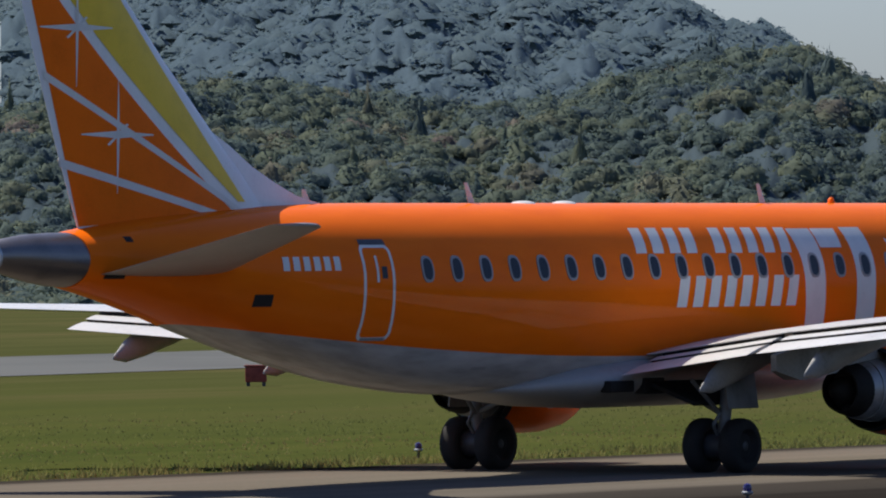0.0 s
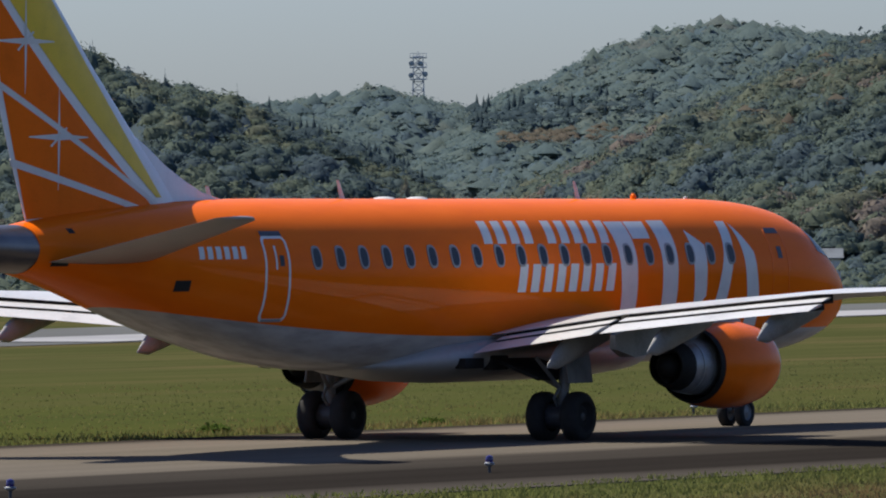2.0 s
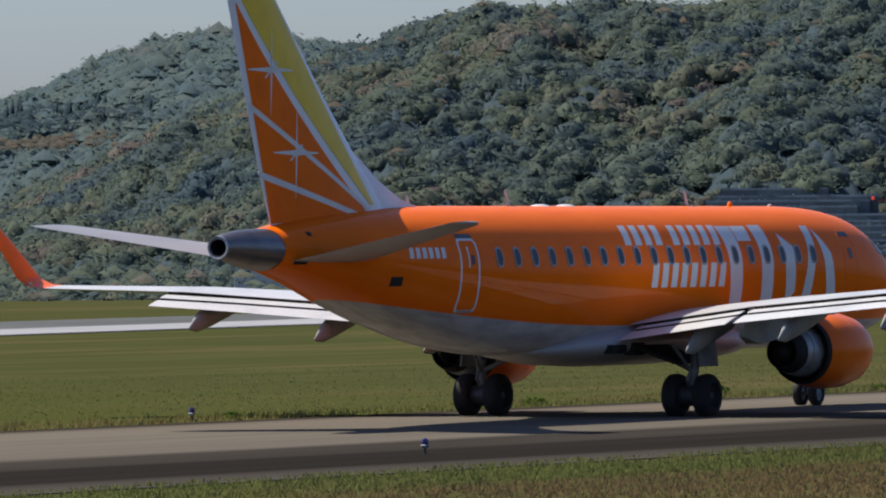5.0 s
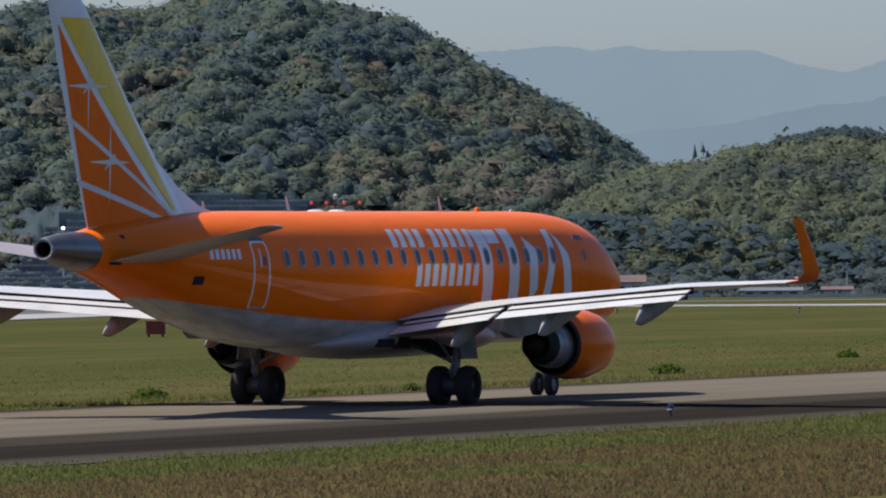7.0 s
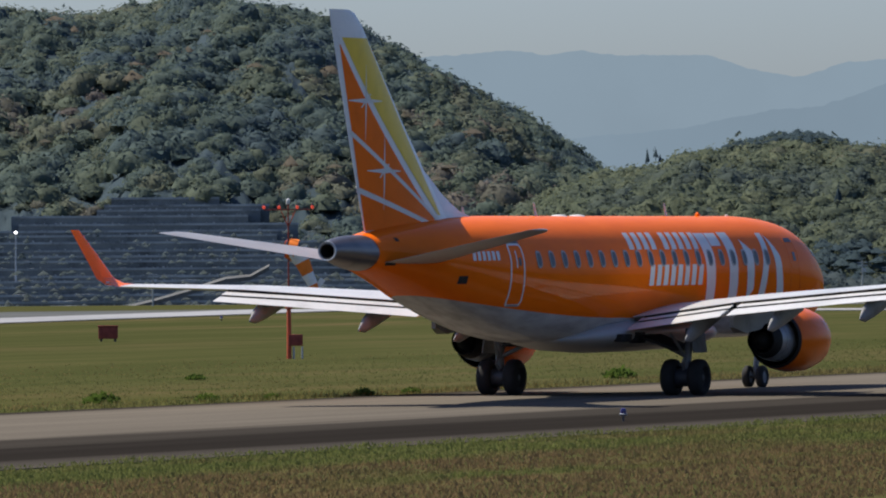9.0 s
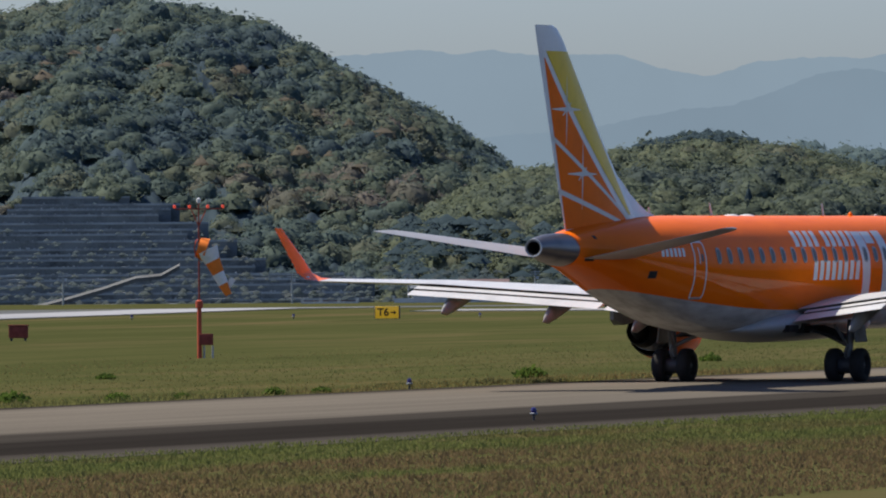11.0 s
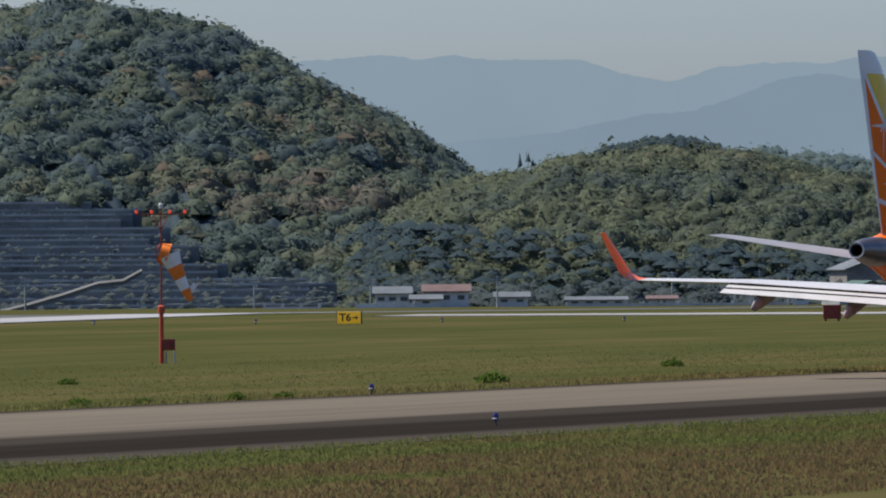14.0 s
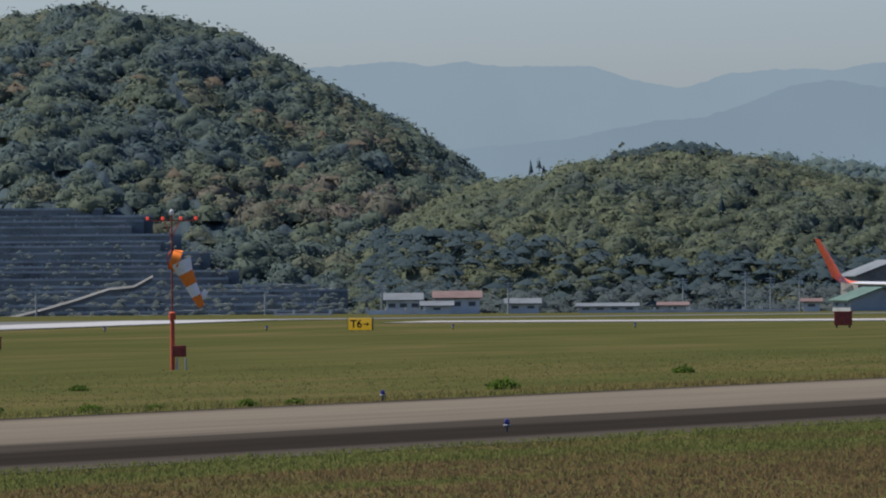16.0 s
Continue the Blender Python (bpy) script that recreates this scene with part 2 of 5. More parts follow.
# Distance haze is put into the mixed leaf tones as extra blue.
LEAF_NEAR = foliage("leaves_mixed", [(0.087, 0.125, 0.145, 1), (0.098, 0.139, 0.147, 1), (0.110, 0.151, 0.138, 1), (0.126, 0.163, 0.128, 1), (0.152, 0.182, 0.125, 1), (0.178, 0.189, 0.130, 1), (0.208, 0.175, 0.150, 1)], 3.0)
LEAF_LIGHT = foliage("leaves_spring", [(0.094, 0.123, 0.116, 1), (0.121, 0.148, 0.114, 1), (0.148, 0.175, 0.111, 1), (0.175, 0.195, 0.118, 1), (0.197, 0.175, 0.137, 1)], 3.0)
# Farther hills: paler, bluer leaf tones with the haze in their base colour.
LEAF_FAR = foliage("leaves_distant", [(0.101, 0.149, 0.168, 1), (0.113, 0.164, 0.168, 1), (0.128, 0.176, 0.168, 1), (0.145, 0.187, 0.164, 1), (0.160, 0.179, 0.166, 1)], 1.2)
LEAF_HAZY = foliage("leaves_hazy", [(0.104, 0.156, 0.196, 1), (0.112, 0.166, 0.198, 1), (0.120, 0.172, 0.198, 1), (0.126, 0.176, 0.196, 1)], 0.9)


def pavement_mat():
    """Worn taxiway: dark newer lanes beside paler old lanes, with tyre wear along them."""
    k = Mat("taxiway_pavement", 0.9)
    k.b.inputs["Specular IOR Level"].default_value = 0.0
    x, y, z = k.xyz()
    vec = k.node("ShaderNodeMapping")
    vec.inputs["Scale"].default_value = (0.05, 1, 1)
    k.link(k.coords(), vec.inputs[0])
    lane = k.noise(0.9, 5.0, vec.outputs[0])
    fine = k.noise(9.0, 5.0)
    at = k.math('DIVIDE', k.math('SUBTRACT', k.math('ADD', y, k.math('MULTIPLY', k.math('SUBTRACT', lane, 0.5), 1.6)), 66.0), 25.0)
    band = k.ramp(at, [(0.04, (0.075, 0.0660, 0.0554, 1)), (0.12, (0.050, 0.0436, 0.0370, 1)), (0.15, (0.023, 0.0199, 0.0172, 1)), (0.30, (0.024, 0.0209, 0.0180, 1)), (0.34, (0.043, 0.0378, 0.0317, 1)), (0.43, (0.048, 0.0417, 0.0352, 1)),
                       (0.47, (0.125, 0.1086, 0.0871, 1)), (0.86, (0.145, 0.1251, 0.0994, 1)), (0.905, (0.12, 0.1038, 0.0827, 1)), (0.93, (0.040, 0.0349, 0.0282, 1))])
    tone = k.ramp(k.math('ADD', k.math('MULTIPLY', lane, 0.6), k.math('MULTIPLY', fine, 0.4)), [(0.3, (0.78,) * 3 + (1,)), (0.7, (1.12,) * 3 + (1,))])
    k.color(k.mix(1.0, band, tone, 'MULTIPLY')).bump(fine, 0.2, 0.01)
    return k.m


PAVED = pavement_mat()
GRASS_GROUND = ground_grass()
BLADE_NEAR = blades("grass_blades", (0.150, 0.164, 0.050, 1), (0.190, 0.128, 0.064, 1), 0.16, 0.026)
BLADE_FAR = blades("meadow_blades", (0.165, 0.176, 0.058, 1), (0.220, 0.172, 0.070, 1), 0.08)
WEED = blades("weed_leaves", (0.10, 0.15, 0.03, 1), (0.08, 0.12, 0.03, 1), 0.5)


# ---- mesh helpers ----
def from_arrays(name, verts, faces, mat=None, smooth=True):
    """A mesh from a float array of places and an int array of triangles or quads."""
    verts, faces = np.asarray(verts, np.float32), np.asarray(faces, np.int32)
    me = bpy.data.meshes.new(name)
    n, k = faces.shape
    me.vertices.add(len(verts))
    me.vertices.foreach_set("co", verts.ravel())
    me.loops.add(n * k)
    me.loops.foreach_set("vertex_index", faces.ravel())
    me.polygons.add(n)
    me.polygons.foreach_set("loop_start", np.arange(0, n * k, k, dtype=np.int32))
    me.polygons.foreach_set("use_smooth", np.full(n, smooth))
    me.update(calc_edges=True)
    me.validate()
    if mat:
        me.materials.append(mat)
    return me


def part(name, bm, material, parent, label="", smooth=True):
    """Links a bmesh, or a ready mesh, as one object under a thing or a part."""
    if isinstance(bm, bmesh.types.BMesh):
        me = bpy.data.meshes.new(name)
        bmesh.ops.recalc_face_normals(bm, faces=bm.faces[:])
        for f in bm.faces:
            f.smooth = smooth
        bm.to_mesh(me)
        bm.free()
    else:
        me = bm
    if material and not me.materials:
        me.materials.append(material)
    if smooth:
        me.set_sharp_from_angle(angle=radians(42))
    ob = new(name, me)
    ob.parent = parent
    return tagged(ob, label)


def thing(name, m, label, category, group="", kind=""):
    ob = new(name)
    ob.matrix_basis = m
    ob.empty_display_size = 0.2
    return tagged(ob, label, category, group, kind)


def box(bm, lo, hi, bevel=0.0):
    v = [bm.verts.new((x, y, z)) for x in (lo[0], hi[0]) for y in (lo[1], hi[1]) for z in (lo[2], hi[2])]
    fs = [bm.faces.new([v[i] for i in q]) for q in ((0, 1, 3, 2), (4, 6, 7, 5), (0, 4, 5, 1), (2, 3, 7, 6), (0, 2, 6, 4), (1, 5, 7, 3))]
    if bevel:
        bmesh.ops.bevel(bm, geom=list({e for f in fs for e in f.edges}), offset=bevel, segments=2, affect='EDGES', profile=0.6)
    return bm


def boxed(lo, hi, bevel=0.0):
    return box(bmesh.new(), lo, hi, bevel)


def loft(rings, close=True, caps=True):
    """Skin over rings of equal length."""
    bm = bmesh.new()
    vs = [[bm.verts.new(p) for p in r] for r in rings]
    n = len(rings[0])
    for a, b in zip(vs, vs[1:]):
        for i in range(n if close else n - 1):
            j = (i + 1) % n
            bm.faces.new((a[i], a[j], b[j], b[i]))
    if caps and close:
        bm.faces.new(vs[0])
        bm.faces.new(vs[-1])
    return bm


def tube(a, b, ra, rb=None, n=14, bm=None):
    """A round bar from a to b."""
    rb = ra if rb is None else rb
    bm = bm or bmesh.new()
    a, b = Vector(a), Vector(b)
    q = (b - a).to_track_quat('Z', 'Y').to_matrix()
    rings = []
    for c, r in ((a, ra), (b, rb)):
        rings.append([bm.verts.new(c + q @ Vector((r * math.cos(2 * math.pi * i / n), r * math.sin(2 * math.pi * i / n), 0))) for i in range(n)])
    for i in range(n):
        bm.faces.new((rings[0][i], rings[0][(i + 1) % n], rings[1][(i + 1) % n], rings[1][i]))
    bm.faces.new(rings[0][::-1])
    bm.faces.new(rings[1])
    return bm


def lathe(profile, axis, at=(0, 0, 0), n=48, caps=False):
    """Turns a profile of (along, radius) about the x, y or z axis through at."""
    rings = []
    for s, r in profile:
        ring = []
        for i in range(n):
            c, d = r * math.cos(2 * math.pi * i / n), r * math.sin(2 * math.pi * i / n)
            ring.append(Vector(at) + Vector({'x': (s, c, d), 'y': (c, s, d), 'z': (c, d, s)}[axis]))
        rings.append(ring)
    return loft(rings, True, caps)


# ---- ground ----
def fall(x, y):
    """Height of the land: level airfield, then a gentle fall towards the valley."""
    r = np.hypot(x, y)
    return -0.0064 * np.maximum(0.0, r - 520.0)


def make_ground():
    turn = np.radians(np.arange(0, 360, 2.0))
    rr = np.array([0.001, 15, 40, 80, 120, 170, 230, 300, 380, 450, 500, 520, 540, 570, 620, 720, 850, 1000, 1200, 1450, 1800, 2400, 3200, 4800])
    vx, vy = np.outer(rr, np.sin(turn)).ravel(), np.outer(rr, np.cos(turn)).ravel()
    n = len(turn)
    vx[:n], vy[:n] = 1.3, 2.1
    v = np.stack([vx, vy, fall(vx, vy)], 1)
    f = [(a * n + i, a * n + (i + 1) % n, (a + 1) * n + (i + 1) % n, (a + 1) * n + i) for a in range(len(rr) - 1) for i in range(n)]
    g = new("ground", from_arrays("ground", v, f, GRASS_GROUND))
    tagged(g, "mown green and straw-brown airfield grass", "ground", kind="structure")


make_ground()


def slab(name, corners, thick, mat, label, category):
    """A paved strip with a real edge, laid on the land."""
    bm = bmesh.new()
    lift = [[bm.verts.new((x, y, float(fall(x, y)) + dz)) for x, y in corners] for dz in (-0.3, thick)]
    n = len(corners)
    bm.faces.new(lift[1])
    for i in range(n):
        bm.faces.new((lift[0][i], lift[0][(i + 1) % n], lift[1][(i + 1) % n], lift[1][i]))
    me = bpy.data.meshes.new(name)
    bmesh.ops.recalc_face_normals(bm, faces=bm.faces[:])
    bm.to_mesh(me)
    bm.free()
    me.materials.append(mat)
    return tagged(new(name, me), label, category, kind="structure")


slab("taxiway", [(-300, 67.3), (440, 66.5), (440, 89.6), (-300, 90.6)], 0.02, PAVED, "worn grey taxiway with dark asphalt lanes", "taxiway")


def far_strip(name, near, wide, x0, x1, mat, lift, label, category):
    """A long strip that follows the falling land."""
    xs = np.linspace(x0, x1, 120)
    v, f = [], []
    for x in xs:
        y = near + 0.172 * x
        for dy in (0.0, wide):
            v.append((x, y + dy, float(fall(x, y + dy)) + lift))
    for i in range(len(xs) - 1):
        f.append((2 * i, 2 * i + 2, 2 * i + 3, 2 * i + 1))
    tagged(new(name, from_arrays(name, v, f, mat)), label, category, kind="structure")


RUNWAY_M = plain("runway_grey", (0.088, 0.088, 0.078, 1), 0.9, 0, 0.2, 0.05)
far_strip("runway", 131.0, 24.0, -300, 1100, RUNWAY_M, 0.02, "pale grey far runway strip", "runway")
slab("far_taxiway", [(452, 196), (456.5, 157), (470, 130), (482, 133), (470, 160), (464, 198)], 0.04, plain("old_concrete", (0.27, 0.26, 0.245, 1), 0.9, 0, 0.2, 0.05), "pale concrete taxiway beyond the meadow", "pavement")
# Glare off the runway, put into the pale colour of a strip laid on it.
far_strip("runway_glare_strip", 131.5, 9.0, 265, 500, plain("runway_glare", (0.30, 0.295, 0.29, 1), 0.8, 0, 0.15, 0.05), 0.05, "pale strip along the runway with its glare in the colour", "pavement")


# ---- hills ----
def ridge(profile, a):
    xs, ys = np.array([q[0] for q in profile]), np.array([q[1] for q in profile])
    return np.interp(a, xs, ys)


def rough2(a, r, seed):
    """Spurs and hollows of a hillside."""
    return (np.sin(a * 2.3 + seed) * np.sin(r * 0.011 + seed * 2) + 0.6 * np.sin(a * 5.1 + r * 0.017 + seed) + 0.4 * np.sin(a * 9.7 - r * 0.031 + seed * 3)) / 2


def hill_z(profile, a, r, front, back, bottom, tree, seed, bulge):
    u = np.clip((r - front) / (back - front), 0, 1.25)
    top = EYE + back * np.tan(np.radians(ridge(profile, a))) - tree * 1.15
    s = np.where(u <= 1, np.sin(np.clip(u, 0, 1) * np.pi / 2) ** bulge, 1 - 3.2 * np.maximum(0, u - 1) ** 1.3)
    z = bottom + (top - bottom) * s
    return z + rough2(a, r, seed) * (top - bottom) * 0.10 * np.sin(np.clip(u, 0, 1) * np.pi)


CROWNS, CROWNS_FAR = [], []


def make_crown(k, fine, cards, core, flat, rs):
    """An uneven crown, a lumpy core with loose clumps of leaves on it, as unit arrays."""
    bm = bmesh.new()
    bmesh.ops.create_icosphere(bm, subdivisions=fine, radius=1.0)
    bmesh.ops.delete(bm, geom=[v for v in bm.verts if v.co.z < -0.25], context='VERTS')
    sd = Vector((k * 7.3, k * 3.1, k * 1.7))

    def swell(d):
        d = Vector(d).normalized()
        return 0.95 + noise.noise(d * 1.4 + sd) * 0.42 + noise.noise(d * 3.0 + sd) * 0.34 + noise.noise(d * 6.0 + sd) * 0.14
    for v in bm.verts:
        v.co = v.co.normalized() * core * swell(v.co)
    bm.verts.ensure_lookup_table()
    v, f = np.array([q.co[:] for q in bm.verts]), np.array([[q.index for q in g.verts] for g in bm.faces])
    bm.free()
    lv, lf = [], []
    for t in range(cards):
        out = rs.normal(0, 1, 3)
        out[2] = abs(out[2]) - 0.1
        out /= np.linalg.norm(out)
        c = out * swell(out) * rs.uniform(0.84, 1.0)
        e = rs.normal(0, 1, (2, 3))
        e -= flat * np.outer(e @ out, out)
        e *= rs.uniform(0.10, 0.20) / np.linalg.norm(e, axis=1)[:, None]
        lv += [c - e[0], c + e[0] * 0.8 - e[1] * 0.4, c + e[1]]
        lf.append([len(v) + 3 * t, len(v) + 3 * t + 1, len(v) + 3 * t + 2])
    v, f = np.concatenate([v, lv]), np.concatenate([f, lf])
    if k < 11:
        v[:, 2] *= 0.84
    else:
        v[:, 2] *= 1.9
        w = np.clip(1.15 - (v[:, 2] + 1.6) * 0.3, 0.22, 2)
        v[:, 0] *= 0.8 * w
        v[:, 1] *= 0.8 * w
    return v.astype(np.float32), f.astype(np.int32)


def make_crowns():
    rs = np.random.RandomState(4)
    for k in range(14):
        CROWNS.append(make_crown(k, 2, 120, 0.84, 0.74, rs))
        CROWNS_FAR.append(make_crown(k, 1, 36, 0.93, 0.88, rs))


make_crowns()


def scatter(name, places, sizes, kinds, mat, label, category, far=True):
    """Many crowns joined into one mesh, each with a tint of its own."""
    vs, fs, tints, at = [], [], [], 0
    rs = np.random.RandomState(len(places))
    n = len(places)
    spin, stretch, own = rs.rand(n) * 6.283, 0.8 + 0.4 * rs.rand(n), rs.rand(n)
    for p, s, k, a, w, o in zip(places, sizes, kinds, spin, stretch, own):
        v, f = (CROWNS_FAR if far else CROWNS)[k]
        c, d = math.cos(a), math.sin(a)
        vs.append(np.stack([(v[:, 0] * c - v[:, 1] * d) * s, (v[:, 0] * d + v[:, 1] * c) * s, v[:, 2] * s * w], 1) + p)
        fs.append(f + at)
        grove = 0.5 + 1.1 * noise.noise(Vector((p[0] * 0.018, p[1] * 0.018, p[2] * 0.035)))
        tints.append(np.full(len(v), min(1.0, max(0.0, 0.5 * o + 0.5 * grove)), np.float32))
        at += len(v)
    me = from_arrays(name, np.concatenate(vs), np.concatenate(fs), mat)
    me.attributes.new("tint", 'FLOAT', 'POINT').data.foreach_set("value", np.concatenate(tints))
    return tagged(new(name, me), label, category, kind="stuff")


def make_hill(name, profile, front, back, bottom, tree, mat, count, seed, label, lo=None, hi=None, skip=None, bulge=1.0, conifers=0.05, far=True, sunk=-0.05):
    lo = profile[0][0] if lo is None else lo
    hi = profile[-1][0] if hi is None else hi
    aa = np.linspace(lo, hi, 420)
    rr = np.linspace(front, front + (back - front) * 1.2, 90)
    A, R = np.meshgrid(aa, rr, indexing='ij')
    low = tree * (1.0 - 0.65 * (sunk + 0.05))
    Z = hill_z(profile, A, R, front, back, bottom, low, seed, bulge)
    v = np.stack([R * np.sin(np.radians(A)), R * np.cos(np.radians(A)), Z], -1).reshape(-1, 3)
    v[:, 2] += tree * np.array([0.55 * noise.noise(Vector(q) * (1.1 / tree)) + 0.3 * noise.noise(Vector(q) * (2.6 / tree)) for q in v])
    m, n = A.shape
    f = [(i * n + j, i * n + j + 1, (i + 1) * n + j + 1, (i + 1) * n + j) for i in range(m - 1) for j in range(n - 1)]
    tagged(new(name, from_arrays(name, v, f, mat)), label, "hill", kind="structure")
    rs = np.random.RandomState(seed)
    a = lo + (hi - lo) * rs.rand(count)
    u = rs.rand(count) ** 0.9
    r = front + (back - front) * u * 1.03
    z = hill_z(profile, a, r, front, back, bottom, low, seed, bulge)
    keep = np.ones(count, bool)
    if skip:
        keep = ~skip(a, r, z)
    a, r, z = a[keep], r[keep], z[keep]
    size = tree * 0.62 * (0.75 + 1.25 * rs.rand(len(a)) ** 1.7)
    kinds = np.where(rs.rand(len(a)) < conifers, 11 + rs.randint(0, 3, len(a)), rs.randint(0, 11, len(a)))
    places = np.stack([r * np.sin(np.radians(a)), r * np.cos(np.radians(a)), z - size * sunk], 1)
    scatter(name.replace("hill", "woods"), places, size, kinds, mat, label.replace("hillside", "woodland crowns"), "woods", far)


def off_terraces(a, r, z):
    e = np.degrees(np.arctan2(z - EYE, r))
    return (a > 63.0) & (a < 65.38 - 1.45 * (e + 0.14)) & (e < np.where(a < 63.9, 0.21, 0.31))


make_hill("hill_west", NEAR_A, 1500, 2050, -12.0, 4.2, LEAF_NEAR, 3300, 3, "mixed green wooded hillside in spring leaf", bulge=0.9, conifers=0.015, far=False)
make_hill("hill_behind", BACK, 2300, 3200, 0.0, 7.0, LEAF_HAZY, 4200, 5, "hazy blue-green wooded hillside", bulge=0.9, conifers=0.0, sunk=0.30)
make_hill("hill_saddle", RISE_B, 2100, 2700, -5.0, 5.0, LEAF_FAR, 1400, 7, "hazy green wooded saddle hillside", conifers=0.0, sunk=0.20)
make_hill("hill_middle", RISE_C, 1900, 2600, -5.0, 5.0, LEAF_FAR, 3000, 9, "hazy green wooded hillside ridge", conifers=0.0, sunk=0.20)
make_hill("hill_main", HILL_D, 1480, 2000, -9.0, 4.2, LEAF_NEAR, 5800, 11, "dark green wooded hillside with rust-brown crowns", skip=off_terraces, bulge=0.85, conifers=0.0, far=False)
make_hill("hill_east", HILL_E, 1400, 1620, -8.5, 3.4, LEAF_LIGHT, 2400, 13, "light green wooded hillside", bulge=0.75, conifers=0.0, far=False)
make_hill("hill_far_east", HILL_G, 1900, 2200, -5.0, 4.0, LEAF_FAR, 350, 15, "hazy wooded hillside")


def stand(name, profile, front, back, bottom, tree, seed, bulge, spans, size, count, mat, kinds, label):
    """A stand of other trees on a hillside; spans of bearing and rise bound it."""
    rs = np.random.RandomState(seed + 100)
    places, sizes = [], []
    for a0, a1, lo0, hi0, lo1, hi1 in spans:
        a = a0 + (a1 - a0) * rs.rand(count * 12)
        r = front + (back - front) * rs.rand(count * 12)
        z = hill_z(profile, a, r, front, back, bottom, tree, seed, bulge)
        e = np.degrees(np.arctan2(z - EYE, r))
        t = (a - a0) / (a1 - a0)
        ok = np.flatnonzero((e > lo0 + (lo1 - lo0) * t) & (e < hi0 + (hi1 - hi0) * t))[:count]
        s = size * (0.7 + 0.6 * rs.rand(len(ok)))
        places.append(np.stack([r[ok] * np.sin(np.radians(a[ok])), r[ok] * np.cos(np.radians(a[ok])), z[ok] + tree * 0.5 + s * 0.6], 1))
        sizes.append(s)
    places, sizes = np.concatenate(places), np.concatenate(sizes)
    if len(places):
        scatter(name, places, sizes, rs.choice(kinds, len(places)), mat, label, "woods")


# Dark needle tones; the hill foot's shade is coloured with them too.
LEAF_CONIFER_SHADE = foliage("needles_and_shaded_leaves", [(0.053, 0.083, 0.098, 1), (0.062, 0.094, 0.106, 1), (0.074, 0.106, 0.110, 1)], 2.5)
SCRUB = foliage("scrub_brown", [(0.150, 0.128, 0.098, 1), (0.165, 0.140, 0.105, 1), (0.135, 0.128, 0.092, 1)], 2.0)
stand("woods_plantation", NEAR_A, 1500, 2050, -12.0, 4.2, 3, 0.9, [(57.3, 58.6, 0.68, 0.84, 0.20, 0.36), (54.2, 55.4, 1.0, 1.16, 1.18, 1.34)], 1.7, 170, LEAF_CONIFER_SHADE, [2, 4, 7, 9, 11], "dark conifer plantation along the ridge")
stand("woods_dark_band", RISE_C, 1900, 2600, -5.0, 5.0, 9, 1.0, [(58.75, 60.0, 0.62, 0.78, 0.72, 0.86)], 2.4, 150, LEAF_CONIFER_SHADE, [2, 4, 7, 9, 11], "dark conifer band across the hillside")
stand("woods_clearing", RISE_C, 1900, 2600, -5.0, 5.0, 9, 1.0, [(58.95, 59.75, 0.53, 0.60, 0.57, 0.64)], 1.8, 120, SCRUB, [0, 3, 5], "brown scrub in a felled clearing")
stand("woods_rust", HILL_D, 1480, 2000, -9.0, 4.2, 11, 0.85, [(60.6, 62.0, 0.2, 0.9, 0.5, 1.4), (62.2, 65.0, 0.6, 1.5, 0.6, 1.4), (65.0, 66.6, 0.2, 1.2, 0.1, 0.7)], 2.2, 16, SCRUB, [1, 6, 8, 9], "rust-brown budding trees on the hillside")
# Round crowns in the dark tones stand in for shade at the foot.
stand("woods_foot", HILL_E, 1400, 1620, -8.5, 3.4, 13, 0.75, [(66.4, 68.2, -0.45, 0.05, -0.45, -0.08), (68.2, 70.4, -0.45, -0.18, -0.45, -0.16)], 2.2, 170, LEAF_CONIFER_SHADE, [0, 2, 4, 9, 7], "trees at the hill's foot coloured dark as in shade")

stand("woods_crest", HILL_E, 1400, 1620, -8.5, 3.4, 13, 0.75, [(68.1, 68.95, 0.56, 0.80, 0.58, 0.80)], 1.5, 60, LEAF_CONIFER_SHADE, [0, 2, 4, 7], "dark evergreen crowns on the crest")
scatter("woods_pines", np.array([[1600 * math.sin(radians(a)), 1600 * math.cos(radians(a)), EYE + 1600 * math.tan(radians(e))] for a, e in ((67.58, 0.515), (67.64, 0.53), (67.67, 0.51))]), [1.9, 2.3, 1.8], [11, 12, 13], LEAF_CONIFER_SHADE, "three dark pines on the saddle", "woods")


def lone_conifer(turn, el):
    """One tall dark conifer on the light hillside."""
    rr = np.linspace(1400, 1600, 200)
    zz = hill_z(HILL_E, np.full(200, turn), rr, 1400, 1620, -8.5, 3.4, 13, 0.75)
    k = int(np.argmax(np.degrees(np.arctan2(zz - EYE, rr)) > el))
    scatter("woods_conifer", np.array([[rr[k] * math.sin(radians(turn)), rr[k] * math.cos(radians(turn)), zz[k] + 3.0]]), [1.7], [12], LEAF_CONIFER_SHADE, "tall dark conifer among light green crowns", "woods", False)


lone_conifer(68.89, 0.17)


